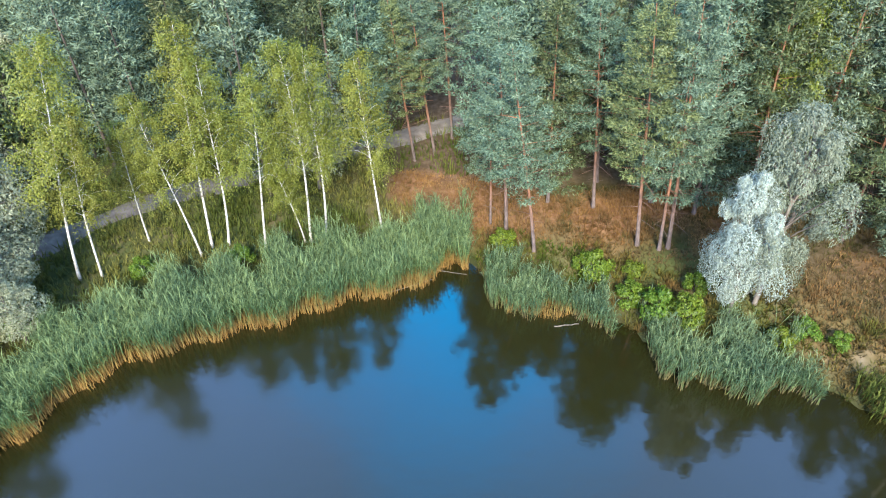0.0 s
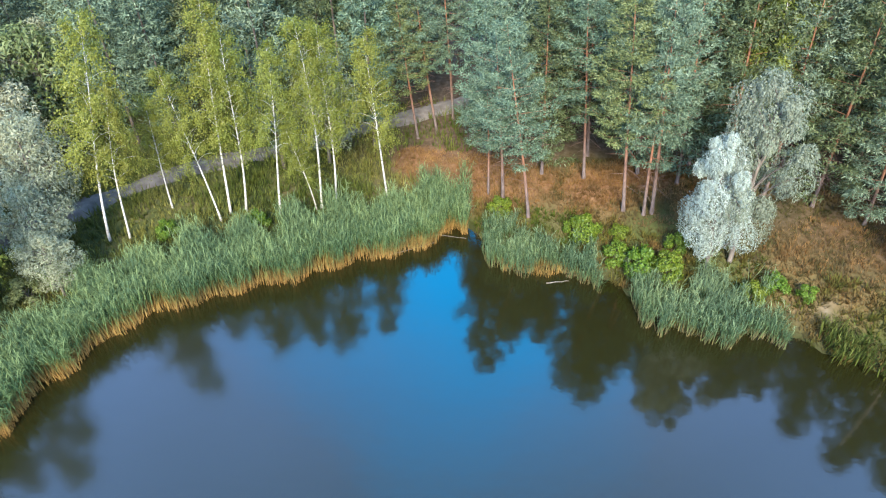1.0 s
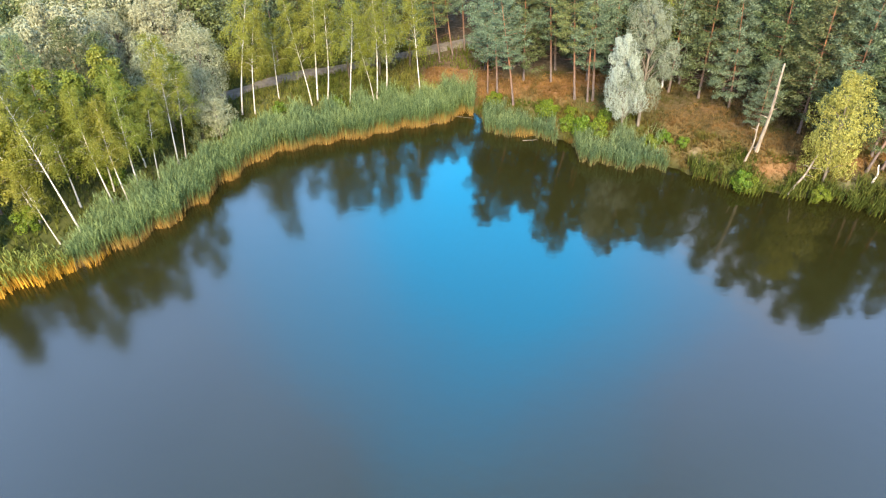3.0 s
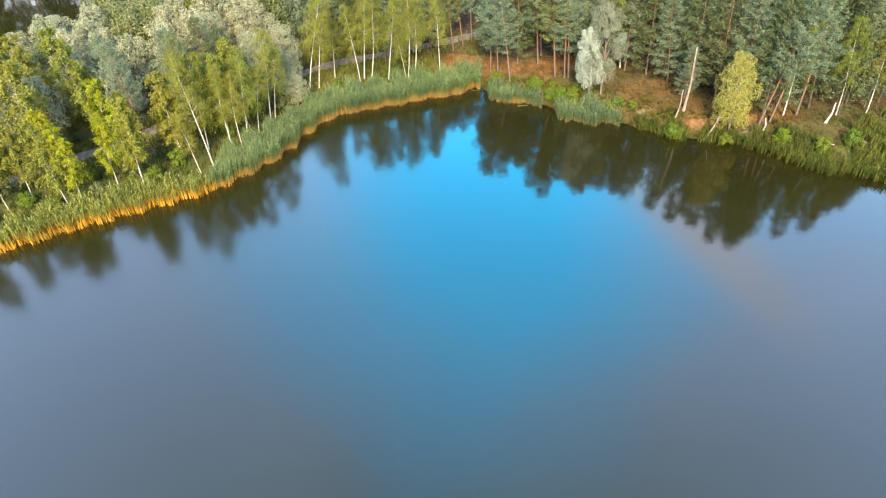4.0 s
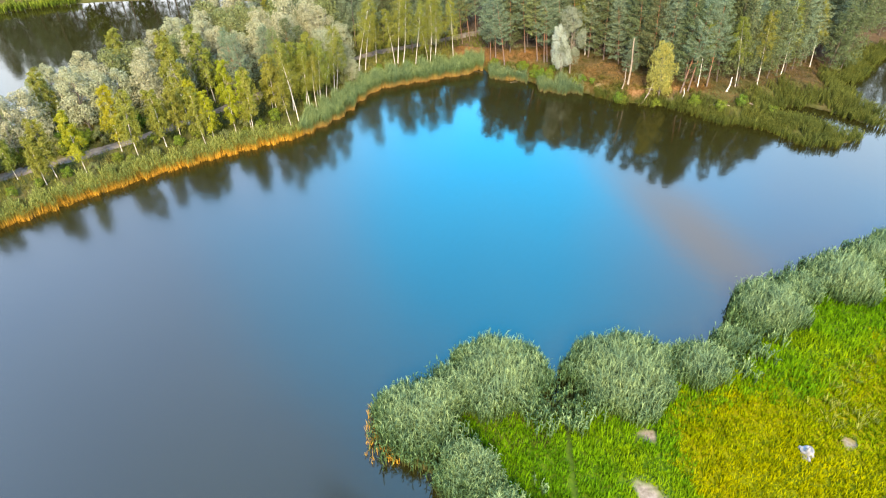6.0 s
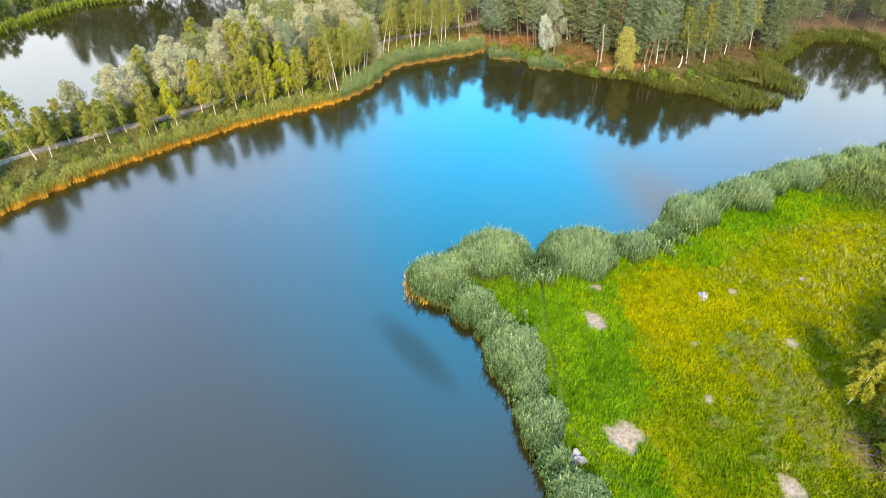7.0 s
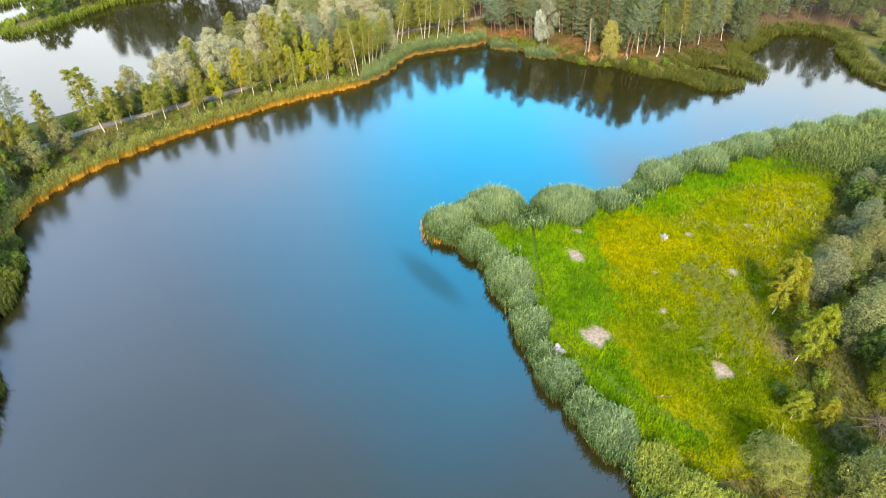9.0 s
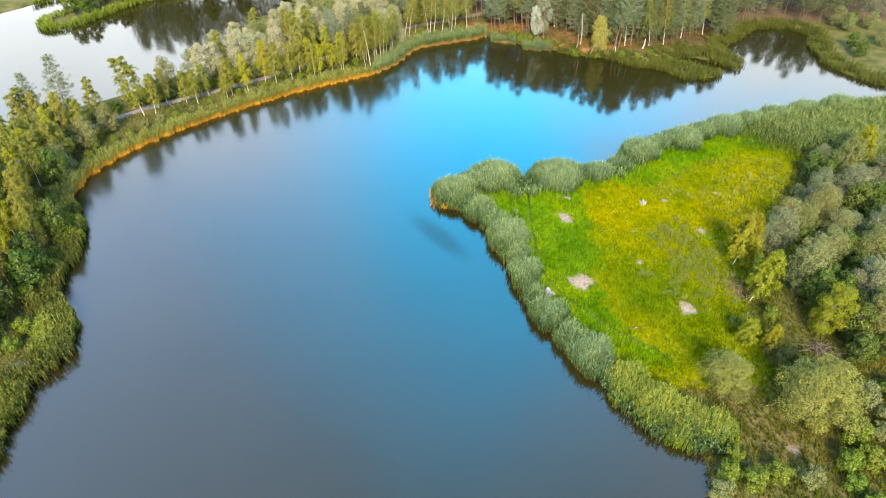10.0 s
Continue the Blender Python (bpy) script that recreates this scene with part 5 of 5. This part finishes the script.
def wood(seed, box, count, apart, kinds, base_h, heights, keep, label, group, wide=1.0):
    """Trees filled in between those already standing."""
    rng = np.random.default_rng(seed)
    done = 0
    for _ in range(count * 14):
        x, y = rng.uniform(box[0], box[1]), rng.uniform(box[2], box[3])
        if any((x - a) ** 2 + (y - b) ** 2 < apart * apart for a, b in PLACED):
            continue
        X, Y = np.array([x]), np.array([y])
        if shore(X, Y)[0] < 3 or seg_dist(X, Y, PATH)[0] < 2.6 or not keep(x, y):
            continue
        plant(kinds[int(rng.integers(len(kinds)))], x, y, rng.uniform(*heights), base_h, rng, (rng.normal() * 0.02, rng.normal() * 0.02), label, "tree", group, wide)
        done += 1
        if done >= count:
            break


wood(300, (17, 66, 31, 46), 42, 2.4, PINES_LOW, 15.0, (13, 16.5), lambda x, y: y > 39 - 0.27 * max(x - 12, 0) and y > 27, "bushy scots pine with branches almost to the ground", "pine wood")
wood(301, (-4, 64, 30, 58), 72, 2.8, PINES_MID + PINES_LIGHT[:1] + PINES_LOW[:1], 15.0, (12, 16), lambda x, y: y > 39 - 0.27 * max(x - 6, 0) and y > 29 and (x > 2 or y > 50), PINE_TXT, "pine wood")
wood(309, (58, 112, 42, 56), 34, 2.7, PINES_LOW[:1] + FARS, 15.0, (11, 15), lambda x, y: True, "bushy scots pine with branches almost to the ground", "pine wood")
wood(302, (-14, 112, 46, 68), 50, 3.2, FARS, 15.0, (13, 17), lambda x, y: y < 68 or x < 60, PINE_TXT, "pine wood")
wood(303, (-40, -4, 40, 66), 56, 2.8, PINES_MID + PINES_LOW[:1] + SILVERS_FAR[:1], 14.0, (11, 15), lambda x, y: y > 42 - (x + 20) * 0.3, "tree in the dark wood beside the lake", "lakeside trees")
wood(310, (90, 112, 12, 42), 12, 3.2, GREENS + WILLOWS[:1], 8.0, (3, 6.5), lambda x, y: True, "leafy tree on the bank beyond the cove", "far shore trees")
wood(307, (-112, -44, 66, 84), 60, 2.8, FARS + PINES_LOW[:1] + GREENS[:1], 13.0, (13, 18), lambda x, y: y > 70, "dark tree on the far lake shore", "far shore trees")
wood(308, (-118, -98, 49, 66), 9, 3.0, GREENS + WILLOWS[:1], 9.0, (5, 9), lambda x, y: True, "leafy tree on the grassy lake spit", "far shore trees")
def track_y(x):
    return float(np.interp(x, PATH[:, 0], PATH[:, 1]))


wood(304, (-64, -26, 2, 50), 46, 3.0, SILVERS_FAR * 3 + WILLOWS[:1] + BIRCHES_FAR[:1], 9.5, (8.5, 11.5), lambda x, y: y > track_y(x) + 2, "tree in the pale mixed belt between track and lake", "lakeside trees")
wood(312, (-52, -18, 2, 40), 12, 2.8, YELLOWS + BIRCHES_FAR[:1], 11.0, (7, 9.5), lambda x, y: y < track_y(x), BIRCH_TXT, "birches along the pond")
wood(305, (-92, -63, -92, -12), 110, 2.4, GREENS + BIRCHES_FAR + FARS[:1], 10.0, (6.5, 10.5), lambda x, y: x < (-68 if y < -48 else -77.5), "leafy tree on the wooded west bank", "west bank trees")
wood(306, (36, 80, -76, -26), 70, 2.9, GREENS * 3 + MEADOW_WILLOWS[:1], 8.5, (4.5, 7.5), lambda x, y: x > 42 + max(0, (y + 62) * 0.42) and y < -28 and x < 92 + y * 0.55, "tree in the thicket beside the meadow", "meadow thicket")

wood(311, (34, 62, -104, -77), 46, 2.0, SHRUBS + GREYS, 2.3, (1.6, 3.4), lambda x, y: x > 36 or y < -90, "tangled yellow-green shrub beyond the thicket", "meadow shrubs", 1.25)

# ---- shrubs ----
row(SHRUBS, 2.2, [(8.3, 32.8, 1.8), (9.8, 31.2, 1.5), (11.0, 30.2, 2.0), (12.3, 29.4, 1.8), (3.6, 35.6, 1.5), (17.6, 28.4, 1.2), (16.2, 28.0, 1.3), (19.0, 27.8, 0.9), (22.4, 22.9, 1.7), (23.2, 22.6, 1.3), (12.9, 31.0, 1.2), (10.2, 32.6, 0.9), (7.6, 33.4, 1.0), (28.0, 21.4, 1.3),
                 (33.6, 20.6, 2.0), (36.8, 18.4, 1.8), (40.0, 18.8, 1.8), (44.0, 17.2, 1.6)], "leafy bright green shrub on the pond bank", "bank shrubs", "shrub")
row(SHRUBS + GREYS, 2.3, [(-16.4, 33.2, 1.3), (-11.2, 34.2, 1.3), (-9.0, 34.6, 1.2), (-5.4, 35.2, 1.2), (-21.0, 29.2, 1.8), (-21.8, 27.8, 1.6), (-26.6, 21.6, 1.8), (-30.4, 15.8, 2.0), (-34.4, 14.0, 1.6), (-40.6, 11.0, 1.7), (-46.2, 8.8, 1.6),
                          (-75.6, -14.6, 2.2), (-77.4, -18.0, 2.6), (-76.4, -22.6, 2.4), (-76.8, -33.4, 2.6), (-75.2, -41.6, 2.6), (-70.0, -50.2, 3.0), (-74.6, -37.0, 1.8), (-75.9, -40.0, 2.0), (-73.2, -43.4, 2.0), (-77.0, -29.6, 1.8), (-76.0, -25.6, 1.7), (-73.6, -20.0, 1.6), (-69.6, -14.4, 1.5), (-65.0, -9.6, 1.4), (-59.6, -4.0, 1.4), (-62.4, -7.2, 1.2), (-57.0, -2.0, 1.3), (-54.4, 0.4, 1.5), (-51.6, 1.8, 1.2), (-49.4, 4.2, 1.5), (-47.6, 4.4, 1.1), (-44.6, 5.6, 1.3), (-42.4, 8.4, 1.6), (-39.6, 8.2, 1.2), (-36.4, 10.4, 1.4), (-34.0, 12.0, 1.1), (-32.0, 13.4, 1.5), (-67.4, -12.0, 1.7), (-71.4, -17.4, 1.6), (-58.2, 1.4, 1.2), (-45.8, 10.6, 1.4), (-38.4, 13.0, 1.5)], "low leafy shrub between the reeds and the birches", "bank shrubs", "shrub")
row(SHRUBS, 2.2, [(-65.0, -70.0, 2.6), (-65.0, -73.4, 2.4), (-66.4, -80.0, 2.8), (-65.6, -83.0, 2.6), (-67.6, -64.0, 3.0), (-68.2, -57.6, 3.0), (-67.4, -60.8, 2.6), (-69.0, -46.4, 2.8), (-70.6, -48.2, 2.6), (-67.6, -49.6, 2.4)], "dense green shrub overhanging the pond", "bank shrubs", "shrub")
row(SHRUBS + GREYS, 2.3, [(22.4, -90.6, 3.0), (24.6, -91.8, 3.2), (21.0, -92.8, 2.6), (23.8, -88.6, 2.2), (27.4, -91.0, 3.0), (30.6, -91.4, 2.6), (35.8, -89.4, 3.2), (38.4, -84.0, 3.0), (37.2, -77.8, 2.6), (36.4, -59.4, 2.4), (37.8, -55.8, 2.6), (38.8, -52.6, 2.8),
                          (36.0, -66.8, 2.4), (30.6, -68.2, 1.8), (41.8, -61.8, 3.0), (43.4, -54.8, 3.0), (55.6, -36.2, 3.0), (51.4, -38.4, 2.6), (60.8, -28.6, 2.8)], "tangled green shrub at the meadow edge", "meadow shrubs", "shrub")

# low bushes between the track and the lake
W_RNG = np.random.default_rng(91)
BUSHES = []
while len(BUSHES) < 64:
    bx = W_RNG.uniform(-82, -44)
    by = track_y(bx) + W_RNG.uniform(1.6, 7.0)
    if shore(np.array([bx]), np.array([by]))[0] > 0.8 and seg_dist(np.array([bx]), np.array([by]), PATH)[0] > 1.5 and all(math.hypot(bx - a, by - b) > 1.1 for a, b, _ in BUSHES):
        BUSHES.append((bx, by, W_RNG.uniform(1.2, 2.8)))
row(GREYS + SHRUBS, 2.4, BUSHES, "low dull green bush between the track and the lake", "lakeside bushes", "shrub")

# soft weed clumps standing in the meadow
CLUMPS = []
while len(CLUMPS) < 70:
    u, v = W_RNG.normal(size=2)
    cx, cy = 28.6 + 3.0 * u, -55.6 + 4.2 * v - 0.5 * u
    if cx < 34.2 and all(math.hypot(cx - a, cy - b) > 0.75 for a, b, _ in CLUMPS):
        CLUMPS.append((cx, cy, W_RNG.uniform(0.6, 1.25)))
row(TUSSOCKS, 1.2, CLUMPS, "soft grey-green weed clump standing in the meadow", "meadow weeds", "weeds", wide=1.1)

for k in KINDS:
    for o in (*k.children_recursive, k):
        bpy.data.objects.remove(o)


# ---- dead wood and stones ----
def stick(name, points, radii, material, sides=7):
    return fast_mesh(name, *_tube(points, radii, sides), material, True)


def _tube(points, radii, sides):
    t = Tubes().add(points, radii, sides)
    return t.V[0], t.F[0]


def standing_dead(x, y, h, lean, r, label, name, material):
    z = float(land([x], [y])[0]) - 0.1
    rng = np.random.default_rng(int(abs(x * 10)))
    k = np.linspace(0, 1, 9)
    path = np.stack([lean[0] * k + 0.12 * np.sin(k * 5), lean[1] * k + 0.08 * np.sin(k * 7), h * k], 1)
    root = new(name)
    root.matrix_world = pose(x, y, z)
    part("trunk", stick("dead_trunk", path, r * (1 - 0.55 * k) * (1 + 0.4 * np.exp(-k * 18)), material, 8), root)
    for i in range(5 if h > 3 else 0):
        u = rng.uniform(0.35, 0.95)
        o = at(path, k, u)
        a = rng.uniform(0, 6.28)
        e = o + np.array([math.cos(a), math.sin(a), rng.uniform(0.1, 0.7)]) * rng.uniform(0.3, 0.9)
        part("branch_stub", stick("branch_stub", [o, (o + e) / 2 + np.array([0, 0, 0.04]), e], [r * 0.3, r * 0.2, r * 0.08], material, 5), root)
    return tagged(root, label, "dead tree")


standing_dead(24.4, 26.1, 7.8, (-0.4, -0.5), 0.15, "bare bleached dead trunk leaning on the bank", "dead_tree", M_DEAD)
standing_dead(23.4, 25.4, 3.4, (0.3, 0.2), 0.09, "short bare dead stem beside the leaning trunk", "dead_tree", M_DEAD)
standing_dead(39.0, 22.8, 2.4, (0.5, 0.2), 0.14, "broken white birch stump without crown", "birch_stump", M_BIRCH)
standing_dead(32.4, 22.7, 1.6, (0.05, 0.1), 0.10, "broken white birch stump without crown", "birch_stump", M_BIRCH)
standing_dead(25.9, 22.2, 3.4, (1.6, 0.6), 0.11, "dead stem slanting towards the water", "dead_tree", M_DEAD)
standing_dead(28.0, -77.6, 4.2, (-0.6, 0.5), 0.08, "thin bare dead birch at the thicket", "dead_tree", M_BIRCH)


def lying_log(x, y, length, turn, r, label, name="log", z=None, material=None):
    k = np.linspace(-0.5, 0.5, 8)
    rng = np.random.default_rng(int(abs(x * 7 + y)))
    a = radians(turn)
    X, Y = x + np.cos(a) * k * length, y + np.sin(a) * k * length
    Z = (land(X, Y) if z is None else np.full(8, z)) + r * 0.6
    path = np.stack([X, Y, Z], 1) + rng.normal(size=(8, 3)) * r * 0.5
    path[:, 2] = Z
    ob = new(name, stick(name, path, r * np.linspace(1, 0.55, 8), material or M_DEAD))
    return tagged(ob, label, "log")


lying_log(17.6, -68.8, 2.6, 3, 0.08, "pale fallen log lying in the meadow grass")
lying_log(6.4, 30.0, 1.3, 8, 0.035, "pale stick floating by the reed clump", z=-0.01, material=M_GREY_BARK)
lying_log(-1.9, 32.9, 3.0, 24, 0.025, "thin dead branch floating in the pond head", "branch", z=-0.01, material=M_GREY_BARK)
lying_log(0.4, 34.1, 2.0, -12, 0.022, "thin dead branch floating in the pond head", "branch", z=-0.01, material=M_GREY_BARK)
lying_log(42.5, 19.5, 2.4, 12, 0.12, "weathered log lying on the marsh edge")
lying_log(37.0, 19.4, 3.0, -20, 0.10, "weathered log lying on the marsh edge")
lying_log(31.5, -81.0, 3.4, 15, 0.09, "bleached fallen branch among brush", "branch")


def brush_pile(x, y, rx, ry, count, seed, label):
    rng = np.random.default_rng(seed)
    root = new("brush_pile")
    z = float(land([x], [y])[0])
    root.matrix_world = pose(x, y, z)
    shapes = []
    for i in range(5):
        k = np.linspace(0, 1, 5)[:, None]
        p = np.array([1.0, 0, 0]) * (k - 0.5) * rng.uniform(1.6, 3.0) + rng.normal(size=(5, 3)) * 0.08
        shapes.append(stick("branch", p, 0.035 * np.linspace(1, 0.4, 5), M_DARK_BARK if i < 3 else M_GREY_BARK, 5))
    for i in range(count):
        b = part("branch", shapes[i % 5], root)
        b.matrix_basis = pose(rng.normal() * rx * 0.5, rng.normal() * ry * 0.5, rng.uniform(0.08, 0.7), 0, rng.uniform(-22, 22), rng.uniform(0, 360))
    return tagged(root, label, "brush pile")


brush_pile(40.4, -72.6, 2.0, 1.5, 60, 41, "dark heap of cut dead branches at the thicket")
brush_pile(26.8, -79.6, 2.8, 1.2, 50, 42, "grey fallen branches spread under the willow")
brush_pile(33.6, -61.6, 1.5, 2.4, 44, 43, "brown heap of dry twigs beside the birch")


def stone(x, y, r, seed, label):
    bm = bmesh.new()
    bmesh.ops.create_icosphere(bm, subdivisions=3, radius=r)
    for v in bm.verts:
        n = noise.noise(v.co * (1.4 / r) + Vector((seed, 0, 0)))
        v.co *= 1 + 1.1 * n
        v.co.z *= 0.75 + 0.5 * max(0.0, 1 - 2.2 * Vector((v.co.x, v.co.y)).length / r)
    me = bpy.data.meshes.new("stone")
    bm.to_mesh(me)
    bm.free()
    me.materials.append(M_STONE)
    ob = new("stone", me)
    ob.matrix_world = pose(x, y, float(land([x], [y])[0]) + r * 0.35)
    return tagged(ob, label, "stone")


stone(24.7, -40.3, 0.5, 1, "pale grey boulder in the meadow grass")
stone(6.3, -62.2, 0.65, 2, "pale grey boulder behind the reed fringe")
